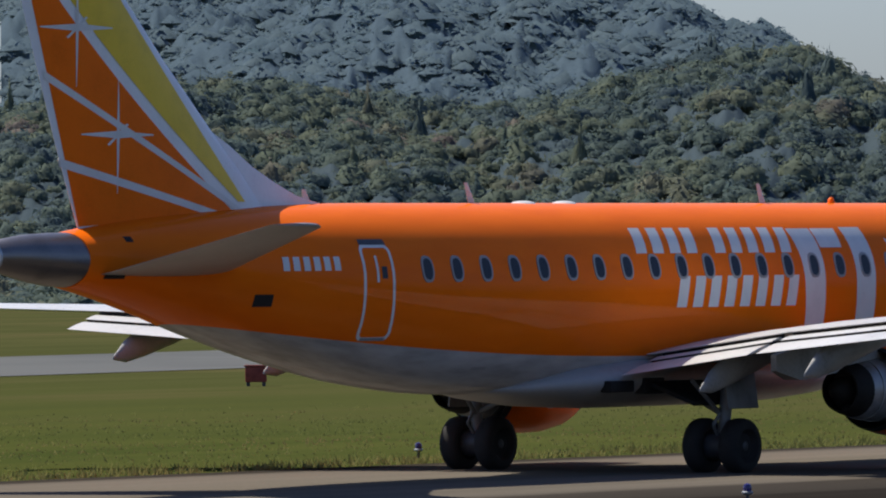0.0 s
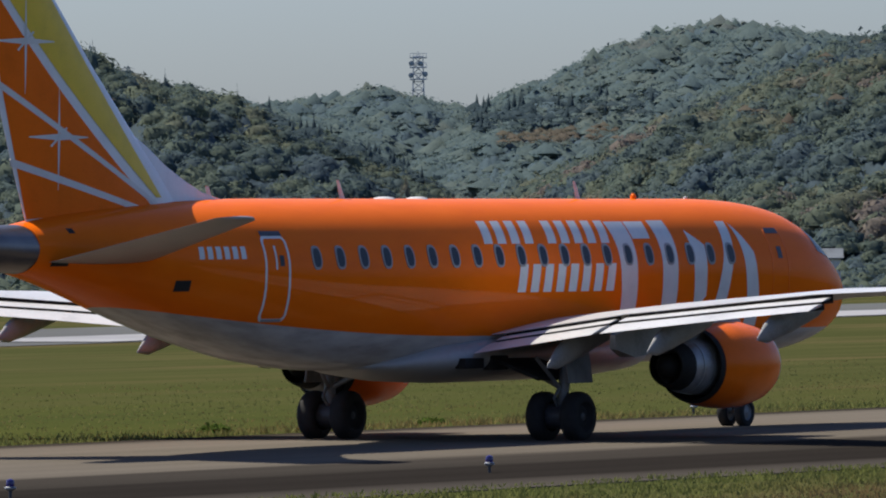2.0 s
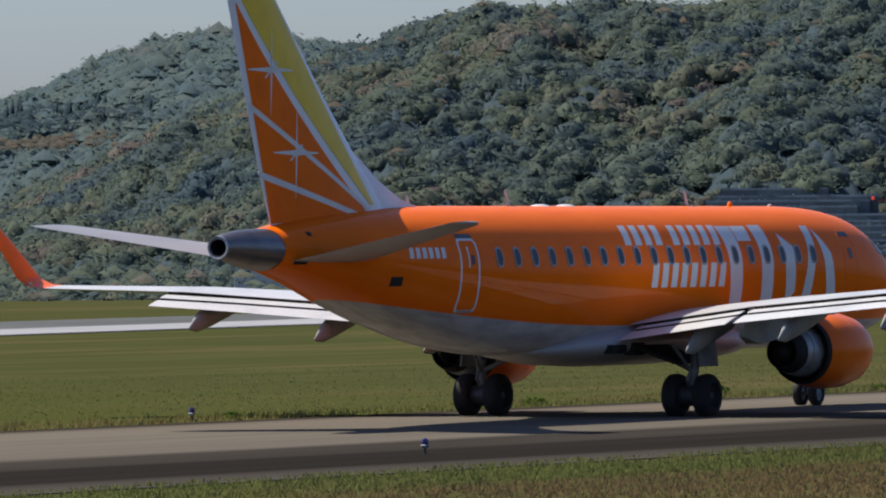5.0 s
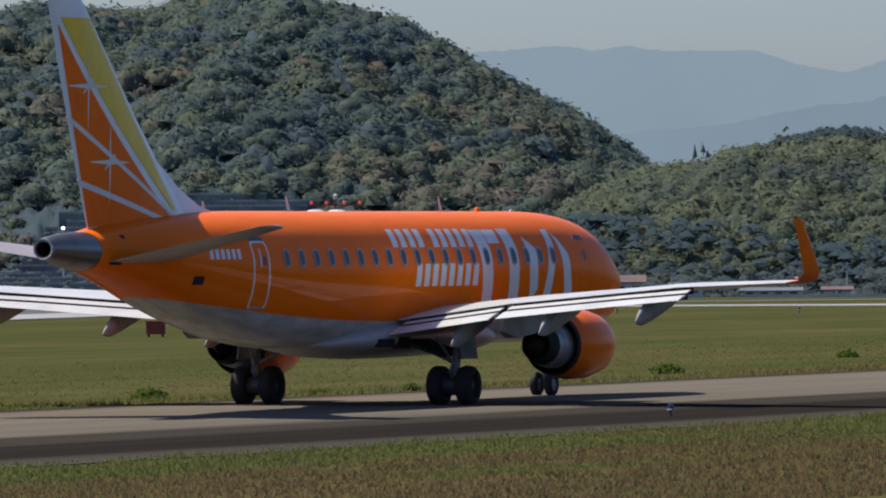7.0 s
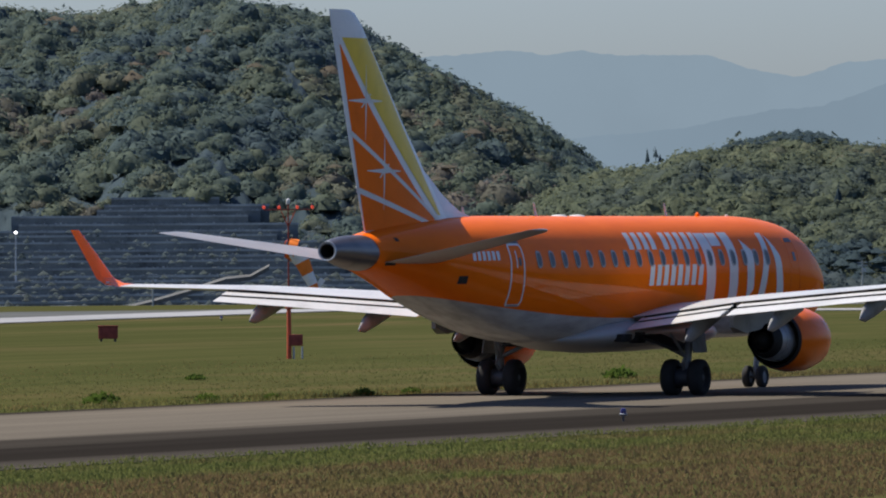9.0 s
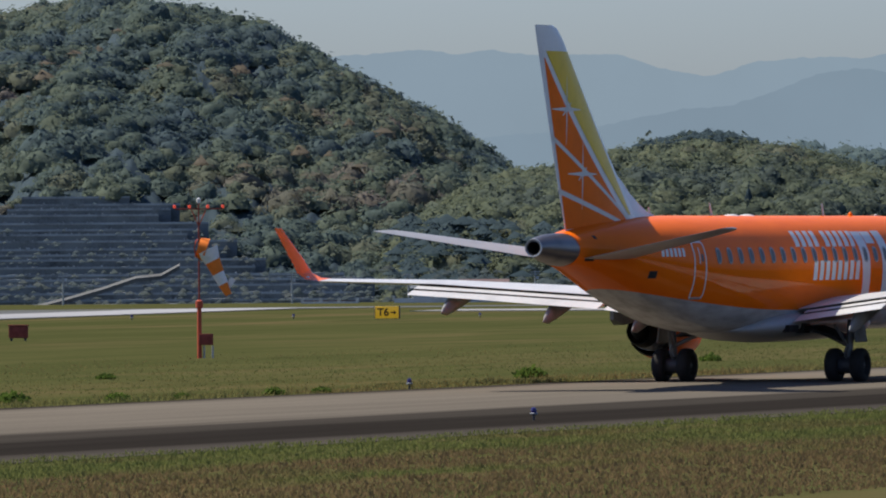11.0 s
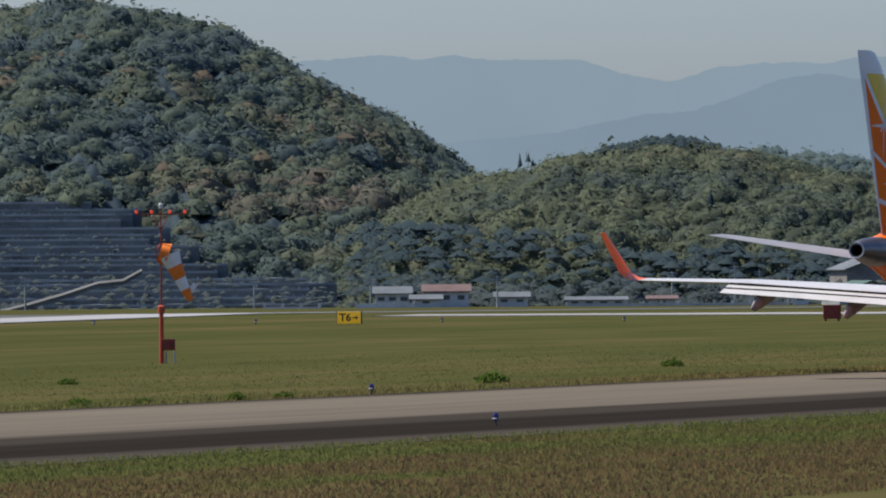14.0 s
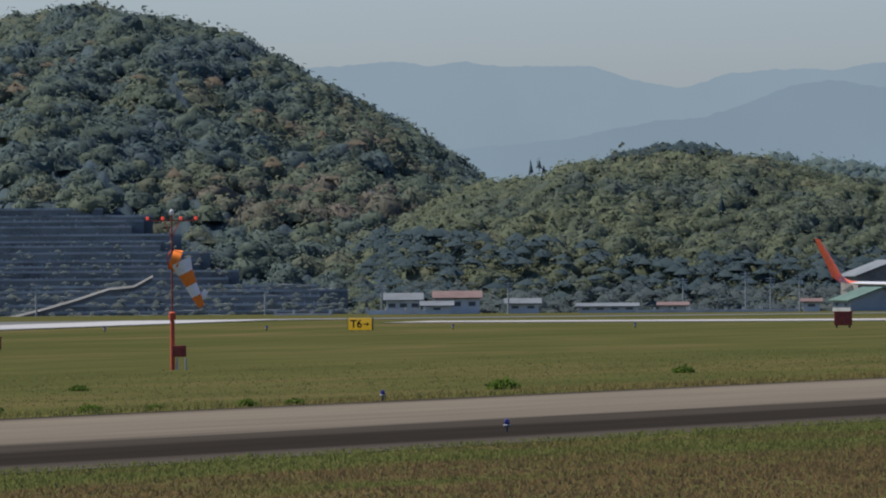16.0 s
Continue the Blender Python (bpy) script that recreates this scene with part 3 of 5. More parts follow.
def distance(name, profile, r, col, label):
    """Mountains on the horizon: a plain backdrop whose glowing colour holds the haze."""
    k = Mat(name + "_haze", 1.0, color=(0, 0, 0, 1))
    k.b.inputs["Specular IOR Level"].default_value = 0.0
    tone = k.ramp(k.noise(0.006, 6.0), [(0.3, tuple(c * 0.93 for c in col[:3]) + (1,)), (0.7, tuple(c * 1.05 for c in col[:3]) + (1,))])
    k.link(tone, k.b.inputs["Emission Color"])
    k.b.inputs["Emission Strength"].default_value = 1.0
    aa = np.linspace(profile[0][0], profile[-1][0], 260)
    v, f = [], []
    for i, a in enumerate(aa):
        e = ridge(profile, a) + 0.010 * noise.noise(Vector((a * 17, r, 0))) + 0.012 * noise.noise(Vector((a * 5, r, 3)))
        x, y = r * math.sin(radians(a)), r * math.cos(radians(a))
        v += [(x, y, -60), (x, y, EYE + r * math.tan(radians(e)))]
        if i:
            f.append((2 * i - 2, 2 * i, 2 * i + 1, 2 * i - 1))
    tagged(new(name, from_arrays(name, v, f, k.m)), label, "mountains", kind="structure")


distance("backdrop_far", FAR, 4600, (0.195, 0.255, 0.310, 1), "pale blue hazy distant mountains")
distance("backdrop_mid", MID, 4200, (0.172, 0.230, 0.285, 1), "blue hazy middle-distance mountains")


# ---- the aircraft: x forward from the main wheels, y to its left, z up from the ground ----
HULL_X = [15.55, 15.40, 15.05, 14.55, 13.85, 13.0, 12.0, 10.6, 9.2, 7.0, 4.0, 0.0, -3.0, -5.0, -7.0, -9.0, -11.0, -12.6, -13.8, -14.75]
HULL_T = [2.78, 2.98, 3.20, 3.46, 3.84, 4.26, 4.51, 4.64, 4.68, 4.68, 4.68, 4.68, 4.68, 4.68, 4.68, 4.65, 4.58, 4.47, 4.34, 4.21]
HULL_B = [2.70, 2.50, 2.25, 2.00, 1.78, 1.62, 1.50, 1.43, 1.40, 1.40, 1.40, 1.40, 1.40, 1.44, 1.62, 1.98, 2.44, 2.86, 3.14, 3.33]
HULL_W = [0.04, 0.26, 0.52, 0.80, 1.06, 1.26, 1.40, 1.48, 1.505, 1.505, 1.505, 1.505, 1.505, 1.505, 1.49, 1.40, 1.20, 0.95, 0.74, 0.58]
HULL_M = [2.74, 2.74, 2.76, 2.80, 2.88, 2.98, 3.08, 3.18, 3.24, 3.25, 3.25, 3.25, 3.25, 3.26, 3.31, 3.42, 3.56, 3.70, 3.78, 3.84]


def along(xs, ys, x):
    """Smooth curve through the stations."""
    xs, ys = xs[::-1], ys[::-1]
    i = int(np.clip(np.searchsorted(xs, x) - 1, 0, len(xs) - 2))
    h = xs[i + 1] - xs[i]
    t = min(1.0, max(0.0, (x - xs[i]) / h))

    def slope(k):
        if k == 0 or k == len(xs) - 1:
            j = min(k, len(xs) - 2)
            return (ys[j + 1] - ys[j]) / (xs[j + 1] - xs[j])
        a, b = (ys[k] - ys[k - 1]) / (xs[k] - xs[k - 1]), (ys[k + 1] - ys[k]) / (xs[k + 1] - xs[k])
        return 0.0 if a * b <= 0 else 2 * a * b / (a + b)
    m0, m1 = slope(i) * h, slope(i + 1) * h
    return (2 * t ** 3 - 3 * t ** 2 + 1) * ys[i] + (t ** 3 - 2 * t ** 2 + t) * m0 + (-2 * t ** 3 + 3 * t ** 2) * ys[i + 1] + (t ** 3 - t ** 2) * m1


def hull(x):
    return along(HULL_X, HULL_T, x), along(HULL_X, HULL_B, x), along(HULL_X, HULL_W, x), along(HULL_X, HULL_M, x)


def hull_y(x, z, out=0.0):
    """Half width of the hull at a station and height."""
    t, b, w, m = hull(x)
    k = (z - m) / ((t - m) if z > m else (m - b))
    p = 2.0 if z > m else 2.5
    return w * max(0.0, 1 - abs(k) ** p) ** (1 / p) + out


def hull_ring(x, n=56, grow=0.0):
    t, b, w, m = hull(x)
    ring = []
    for i in range(n):
        c, s = math.cos(2 * math.pi * i / n), math.sin(2 * math.pi * i / n)
        if s < 0:
            c, s = math.copysign(abs(c) ** 0.8, c), -abs(s) ** 0.8
        ring.append((x, c * (w + grow), m + s * ((t - m if s > 0 else m - b) + grow)))
    return ring


plane = thing("airliner", pose(AIM[0][3], PLANE_Y, 0), "orange twin-engine jet airliner with white belly taxiing on the taxiway", "airplane")

xs = [15.55 - 1.25 * (i / 12) ** 1.6 for i in range(12)] + list(np.linspace(14.3, 9.0, 22)) + list(np.linspace(8.4, -4.4, 20)) + list(np.linspace(-5, -14.75, 26))
fuselage = part("fuselage", loft([hull_ring(x) for x in xs]), HULL, plane, "glossy orange fuselage over a white belly")

# tail cone of bare metal with the exhaust
CONE = [(-14.75, 0.58, 4.21, 3.33), (-15.15, 0.545, 4.205, 3.35), (-15.7, 0.46, 4.18, 3.43), (-16.2, 0.34, 4.12, 3.54), (-16.54, 0.235, 4.05, 3.60)]


def cone_ring(x, w, t, b, n=40):
    return [(x, w * math.cos(2 * math.pi * i / n), (t + b) / 2 + (t - b) / 2 * math.sin(2 * math.pi * i / n)) for i in range(n)]


rings = [cone_ring(*c) for c in CONE] + [cone_ring(-16.55, 0.185, 4.0, 3.65), cone_ring(-16.0, 0.17, 3.98, 3.66)]
part("tail_cone", loft(rings, True, False), METAL, plane, "brushed bare-metal tail cone")
part("exhaust_rim", lathe([(-16.53, 0.19), (-16.575, 0.21), (-16.58, 0.235), (-16.53, 0.245)], 'x', (0, 0, 3.825), 32), STEEL, plane, "bright worn exhaust rim")
part("exhaust", lathe([(-16.53, 0.18), (-16.3, 0.165), (-15.9, 0.15), (-15.89, 0.0)], 'x', (0, 0, 3.825), 28), SOOT_SHADE, plane, "sooty round exhaust")


def grid_patch(name, fun, nu, nv, mat, parent, label=""):
    """A thin skin over a surface; fun maps (u, v) in 0..1 to a place."""
    v = [fun(i / nu, j / nv) for i in range(nu + 1) for j in range(nv + 1)]
    f = [(i * (nv + 1) + j, i * (nv + 1) + j + 1, (i + 1) * (nv + 1) + j + 1, (i + 1) * (nv + 1) + j) for i in range(nu) for j in range(nv)]
    return part(name, from_arrays(name, v, f), mat, parent, label)


def side_quad(name, q, mat, side=-1, out=0.007, nu=3, nv=10, parent=None, label=""):
    """A painted shape on the hull's side: corners (x, z) in order round it."""
    a, b, c, d = [Vector(p) for p in q]

    def fun(u, v):
        p = (a.lerp(b, u)).lerp(d.lerp(c, u), v)
        return (p.x, side * hull_y(p.x, p.y, out), p.y)
    return grid_patch(name, fun, nu, nv, mat, parent or plane, label)


# ---- cabin windows, doors ----
def oval(hw, hh, n=24, power=2.6):
    pts = []
    for i in range(n):
        c, s = math.cos(2 * math.pi * i / n), math.sin(2 * math.pi * i / n)
        pts.append((hw * abs(c) ** (2 / power) * (1 if c > 0 else -1), hh * abs(s) ** (2 / power) * (1 if s > 0 else -1)))
    return pts


def cabin_window(x, z, side):
    def ring(hw, hh, out):
        return [(x + a, side * hull_y(x, z + b, out), z + b) for a, b in oval(hw, hh)]
    frame_part = part("window_frame", loft([ring(0.165, 0.225, 0.0), ring(0.163, 0.223, 0.016), ring(0.125, 0.18, 0.018), ring(0.12, 0.175, 0.0)], True, False), STAB_GREY, plane)
    bm = bmesh.new()
    bm.faces.new([bm.verts.new(p) for p in ring(0.123, 0.178, 0.016)])
    part("window_pane", bm, GLASS, frame_part, "dark cabin window pane")


for side in (-1, 1):
    for i in range(20):
        cabin_window(-6.93 + 0.82 * i, 3.57, side)


def outline(name, x0, x1, z0, z1, wide, mat, side, parent, r=0.12, out=0.008, label=""):
    """A rounded frame line on the hull's side."""
    pts = []
    for cx, cz, a0 in ((x1 - r, z1 - r, 0), (x0 + r, z1 - r, 90), (x0 + r, z0 + r, 180), (x1 - r, z0 + r, 270)):
        for k in range(6):
            a = radians(a0 + 18 * k)
            pts.append((cx, cz, math.cos(a), math.sin(a)))
    dense = []
    for p, q in zip(pts, pts[1:] + pts[:1]):
        steps = 8 if abs(p[0] - q[0]) + abs(p[1] - q[1]) > 0.3 else 1
        for s in range(steps):
            t = s / steps
            dense.append([p[k] + (q[k] - p[k]) * t for k in range(4)])
    rings = []
    for rad, o in ((r + wide / 2, 0.0), (r + wide / 2, out), (r - wide / 2, out), (r - wide / 2, 0.0)):
        rings.append([(cx + c * rad, side * hull_y(cx + c * rad, cz + s * rad, o), cz + s * rad) for cx, cz, c, s in dense])
    return part(name, loft(rings, True, False), mat, parent, label)


for side in (-1, 1):
    d = outline("service_door", -8.60, -7.86, 2.42, 3.96, 0.06, LETTER, side, plane, label="rear door outlined in white")
    side_quad("door_hood", [(-8.58, 3.98), (-7.88, 3.98), (-7.90, 4.07), (-8.56, 4.07)], DARKBOX, side, 0.012, 6, 3, d)
    side_quad("door_sill", [(-8.52, 2.39), (-7.94, 2.39), (-7.94, 2.44), (-8.52, 2.44)], STAB_GREY, side, 0.014, 6, 2, d)
    side_quad("door_window", [(-8.16, 3.42), (-8.02, 3.42), (-8.02, 3.62), (-8.16, 3.62)], GLASS, side, 0.008, 3, 3, d)
    side_quad("door_handle", [(-8.30, 3.36), (-8.24, 3.36), (-8.24, 3.80), (-8.30, 3.80)], LETTER, side, 0.009, 2, 4, d)
    d = outline("forward_door", 10.40, 11.10, 2.45, 4.05, 0.045, ORANGE_PAINT, side, plane, label="front door with raised orange frame")
    side_quad("door_hood", [(10.45, 3.97), (11.05, 3.97), (11.02, 4.08), (10.48, 4.08)], DARKBOX, side, 0.012, 6, 3, d)
    side_quad("door_window", [(10.66, 3.46), (10.86, 3.46), (10.86, 3.70), (10.66, 3.70)], GLASS, side, 0.008, 3, 3, d)
    # flight-deck glazing
    for q in ([(12.85, 3.60), (13.5, 3.48), (13.35, 3.82), (12.8, 4.06)], [(13.58, 3.46), (14.05, 3.38), (13.88, 3.62), (13.42, 3.82)]):
        side_quad("cockpit_window", q, GLASS, side, 0.008, 5, 5)
for name, x, z, w, h in (("tail_vent", -11.2, 2.98, 0.42, 0.20), ("tail_vent", -14.4, 3.46, 0.42, 0.10), ("tail_vent", -13.9, 4.05, 0.16, 0.09), ("belly_panel", -5.3, 1.86, 0.4, 0.05)):
    side_quad(name, [(x, z), (x + w, z), (x + w, z + h), (x, z + h)], SOOT_SHADE if w < 0.43 and h > 0.06 else STAB_GREY, -1, 0.006, 4, 4)


# ---- painted name: plain slanted bars in place of the writing ----
def bar_row(x0, x1, z0, z1, groups, lean, mat):
    """Words as runs of plain slanted bars; groups gives the count of bars in each word."""
    total = sum(groups) + 0.7 * (len(groups) - 1)
    step = (x1 - x0) / total
    x = x0
    for g in groups:
        for k in range(g):
            w = step * 0.62
            side_quad("name_bar", [(x, z0), (x + w, z0), (x + w + lean, z1), (x + lean, z1)], mat, -1, 0.006, 2, 6)
            x += step
        x += step * 0.7


bar_row(-0.80, 4.15, 3.80, 4.24, (4, 5), 0.15, LETTER)
bar_row(0.25, 4.10, 2.86, 3.40, (8,), 0.12, LETTER)
bar_row(-10.58, -9.10, 3.56, 3.79, (6,), 0.0, LETTER)

# large emblem: three broad pale shapes
def emblem(q, nu=5, nv=16):
    return side_quad("emblem_shape", q, LETTER, -1, 0.006, nu, nv)


emblem([(4.30, 2.05), (4.85, 2.05), (4.88, 4.22), (4.16, 4.22)])
emblem([(4.92, 3.88), (5.60, 3.88), (5.68, 4.22), (4.92, 4.22)])
emblem([(5.85, 2.05), (6.42, 2.05), (6.52, 4.24), (5.88, 4.24)])
emblem([(7.15, 2.40), (7.62, 2.72), (7.66, 3.75), (7.10, 4.05)])
emblem([(7.80, 2.05), (8.28, 2.05), (8.98, 4.22), (8.62, 4.22)])
emblem([(9.40, 2.05), (9.92, 2.05), (9.62, 3.60), (9.08, 4.20)])


# ---- wing, tail and fin ----
def foil(le, te, thick, n=14):
    """A closed aerofoil outline from the trailing edge over the top: (x, height)."""
    c = le - te
    top, low = [], []
    for i in range(n + 1):
        s = 0.5 - 0.5 * math.cos(math.pi * i / n)
        y = 5 * thick * (0.2969 * math.sqrt(s) - 0.126 * s - 0.3516 * s ** 2 + 0.2843 * s ** 3 - 0.1015 * s ** 4)
        top.append((le - s * c, y * c))
        low.append((le - s * c, -y * c * 0.75))
    return top[::-1] + low[1:-1] + [(te, -0.002 * c)]


def wing_ring(y, le, te, z_le, z_te, thick, sweep=None):
    ring = []
    for x, h in foil(le, te, thick):
        t = (x - te) / (le - te)
        ring.append((x, y, z_te + (z_le - z_te) * t + h))
    return ring


# y, leading edge, trailing edge, z of both, thickness
WING = [(0.6, 5.0, -0.35, 2.00, 1.98, 0.13), (1.5, 4.5, -0.35, 2.10, 2.08, 0.13), (4.3, 2.75, -0.45, 2.44, 2.44, 0.12), (9.2, 0.05, -1.85, 2.82, 2.82, 0.11), (12.3, -1.55, -2.85, 2.92, 2.92, 0.10)]


def wing_at(y):
    ys = [w[0] for w in WING]
    return [float(np.interp(y, ys, [w[k] for w in WING])) for k in range(1, 6)]


def make_wing(s):
    rings = [wing_ring(s * w[0], *w[1:]) for w in WING]
    wing = part("wing", loft(rings), WING_GREY, plane, "light grey swept wing")
    # winglet
    rings = []
    for y, z, le, te in ((12.3, 2.92, -1.55, -2.85), (12.66, 2.97, -1.75, -2.95), (12.86, 3.14, -2.05, -3.10), (12.92, 3.48, -2.45, -3.35), (13.0, 3.98, -3.10, -3.80), (13.06, 4.42, -3.72, -4.20)):
        c = le - te
        tilt = min(1.0, max(0.0, (z - 2.92) / 0.45))
        ring = []
        for x, h in foil(le, te, 0.09):
            ring.append((x, s * (y - h * tilt), z + h * (1 - tilt)))
        rings.append(ring)
    part("winglet", loft(rings), ORANGE_PAINT, wing, "upswept orange winglet")
    part("tip_light", lathe([(-2.98, 0.0), (-2.96, 0.02), (-2.86, 0.025), (-2.84, 0.0)], 'x', (0, s * 12.62, 3.03), 10), LETTER, wing)
    # flaps run out behind the wing: a narrow vane and the broad flap
    for a, b in ((1.55, 4.15), (4.35, 9.6)):
        for nm, off, drop, chord, tilt in (("flap_vane", 0.02, 0.075, 0.34, 0.20), ("flap", 0.36, 0.20, 0.82, 0.22)):
            rings = []
            for k in range(4):
                y = a + (b - a) * k / 3
                le, te, zl, zt, th = wing_at(y)
                cs = chord * (1.0 - 0.045 * max(0, y - 1.5)) if nm == "flap" else chord
                x0 = te - off + 0.04
                rings.append(wing_ring(s * y, x0, x0 - cs, zt - drop, zt - drop - cs * tilt, 0.11))
            part(nm, loft(rings), WING_GREY, wing)
            # Black strip that paints the slot's shade between wing, vane and flap.
            slot_shade = []
            for k in range(4):
                y = a + (b - a) * k / 3
                le, te, zl, zt, th = wing_at(y)
                x0 = te - off + 0.10
                slot_shade.append([(x0, s * y, zt - drop - 0.10), (x0, s * y, zt - drop + 0.075), (x0 + 0.03, s * y, zt - drop + 0.075), (x0 + 0.03, s * y, zt - drop - 0.10)])
            part("flap_slot_shade", loft(slot_shade), SOOT_SHADE, wing, "black strip painting the shade in the slot ahead of the flap")
    # canoe fairings of the flap tracks
    for y, tail, zt in ((3.25, -1.60, 1.46), (5.74, -2.10, 1.74), (8.53, -2.85, 2.00)):
        le, te, zl, zz, th = wing_at(y)
        rings = []
        for k, (t, w, h) in enumerate(((0.0, 0.02, 0.02), (0.12, 0.11, 0.14), (0.35, 0.17, 0.25), (0.65, 0.165, 0.28), (0.86, 0.10, 0.20), (1.0, 0.014, 0.025))):
            x = te + 1.35 + (tail - te - 1.35) * t
            zc = zz - 0.22 - 0.22 * t + (zt - (zz - 0.44)) * max(0, t - 0.5) * 2
            rings.append([(x, s * y + w * math.cos(2 * math.pi * i / 20), zc + h * math.sin(2 * math.pi * i / 20)) for i in range(20)])
        part("flap_fairing", loft(rings), FAIRING, wing)
    return wing


wings = [make_wing(-1), make_wing(1)]

# belly fairing between the wings
rings = []
for x, w, t, b in ((6.6, 0.5, 1.6, 1.42), (5.8, 1.15, 1.95, 1.24), (4.6, 1.52, 2.15, 1.16), (2.0, 1.62, 2.2, 1.12), (-0.6, 1.60, 2.15, 1.12), (-2.2, 1.45, 2.0, 1.18), (-3.4, 1.0, 1.75, 1.30), (-4.3, 0.4, 1.55, 1.42)):
    rings.append([(x, w * math.cos(2 * math.pi * i / 40), (t + b) / 2 + (t - b) / 2 * math.sin(2 * math.pi * i / 40)) for i in range(40)])
# Even dark grey with slight tone variation, darker than the white paint.
part("belly_fairing", loft(rings), plain("fairing_grey", (0.33, 0.32, 0.305, 1), 0.4, 0, 0.12, 0.8), plane, "grey belly fairing")

for x0, x1, z0, z1 in ((-1.9, -1.2, 1.42, 1.62), (-0.9, -0.3, 1.38, 1.66)):
    for sy in (-1, 1):
        part("air_outlet", boxed((x0, sy * 1.50 - 0.12, z0), (x1, sy * 1.50 + 0.12, z1), 0.03), SOOT_SHADE, plane)

# stabilisers
for s in (-1, 1):
    rings = [wing_ring(s * y, le, te, z, z, th) for y, le, te, z, th in ((0.35, -11.1, -14.40, 3.50, 0.085), (0.8, -11.5, -14.52, 3.57, 0.085), (4.75, -14.15, -15.65, 4.26, 0.075), (4.90, -14.4, -15.7, 4.29, 0.06), (4.97, -14.85, -15.7, 4.30, 0.05))]
    st = part("stabiliser", loft(rings), STAB_GREY, plane, "grey tailplane")


# height, leading edge, trailing edge
FIN = [(4.25, -9.1, -14.35), (4.9, -9.80, -14.62), (5.6, -10.62, -14.90), (7.0, -12.15, -15.42), (8.5, -13.65, -15.95), (9.35, -14.50, -16.25), (9.62, -14.88, -16.33), (9.70, -15.2, -16.34)]


def fin_le_te(z):
    zs = [f[0] for f in FIN]
    return float(np.interp(z, zs, [f[1] for f in FIN])), float(np.interp(z, zs, [f[2] for f in FIN]))


def fin_half(x, z):
    le, te = fin_le_te(z)
    s = min(1.0, max(0.0, (le - x) / (le - te)))
    return 5 * 0.105 * (le - te) * (0.2969 * math.sqrt(s) - 0.126 * s - 0.3516 * s ** 2 + 0.2843 * s ** 3 - 0.1015 * s ** 4)


rings = []
for z, le, te in FIN:
    pts = foil(le, te, 0.105)
    n = len(pts) // 2
    rings.append([(x, h if i <= n else h / 0.75, z) for i, (x, h) in enumerate(pts)])
fin = part("fin", loft(rings), WHITE_PAINT, plane, "tall white-edged tail fin with orange and yellow livery")
# dorsal fillet
rings = []
for x, top, w in ((-7.9, 4.66, 0.03), (-8.6, 4.80, 0.10), (-9.2, 5.02, 0.15), (-9.8, 5.28, 0.19), (-10.4, 5.62, 0.21), (-11.2, 6.0, 0.2)):
    rings.append([(x, w, 4.4), (x, w * 0.62, 4.4 + (top - 4.4) * 0.55), (x, 0.012, top), (x, -0.012, top), (x, -w * 0.62, 4.4 + (top - 4.4) * 0.55), (x, -w, 4.4)])
part("dorsal_fillet", loft(rings), WHITE_PAINT, plane)


def fin_shape(name, q, mat, out, nu=8, nv=14, bow=(0.0, 0.0)):
    """A painted area on both sides of the fin; bow bends its two long edges."""
    a, b, c, d = [Vector(p) for p in q]
    for s in (-1, 1):
        def fun(u, v):
            p = (a.lerp(b, u)).lerp(d.lerp(c, u), v)
            x = p.x + (bow[0] * (1 - u) + bow[1] * u) * 4 * v * (1 - v)
            return (x, s * (fin_half(x, p.y) + out), p.y)
        grid_patch(name, fun, nu, nv, mat, fin)


fin_shape("orange_field", [(-14.35, 4.30), (-10.62, 4.52), (-15.78, 8.84), (-15.82, 8.84)], ORANGE_PAINT, 0.006, 14, 26, (0.0, -0.32))
fin_shape("yellow_band", [(-10.48, 4.70), (-10.28, 4.70), (-14.32, 9.02), (-15.72, 9.02)], YELLOW, 0.008, 8, 26, (-0.32, -0.04))
fin_shape("white_line", [(-15.22, 6.66), (-10.50, 4.52), (-10.40, 4.58), (-15.24, 6.80)], LETTER, 0.010, 16, 2)
fin_shape("white_line", [(-14.80, 5.25), (-10.75, 4.36), (-10.60, 4.44), (-14.84, 5.40)], LETTER, 0.010, 16, 2)
for sx, sz in ((-13.5, 5.78), (-14.48, 7.49)):
    for q in ([(sx - 0.035, sz), (sx + 0.035, sz), (sx + 0.006, sz + 0.88), (sx - 0.006, sz + 0.88)], [(sx - 0.035, sz), (sx + 0.035, sz), (sx + 0.006, sz - 0.95), (sx - 0.006, sz - 0.95)],
              [(sx, sz - 0.06), (sx, sz + 0.06), (sx + 0.85, sz + 0.01), (sx + 0.85, sz - 0.01)], [(sx, sz - 0.06), (sx, sz + 0.06), (sx - 0.85, sz + 0.01), (sx - 0.85, sz - 0.01)],
              [(sx - 0.25, sz - 0.16), (sx - 0.2, sz - 0.18), (sx + 0.25, sz + 0.16), (sx + 0.2, sz + 0.18)]):
        fin_shape("star_ray", q, LETTER, 0.013, 3, 6)


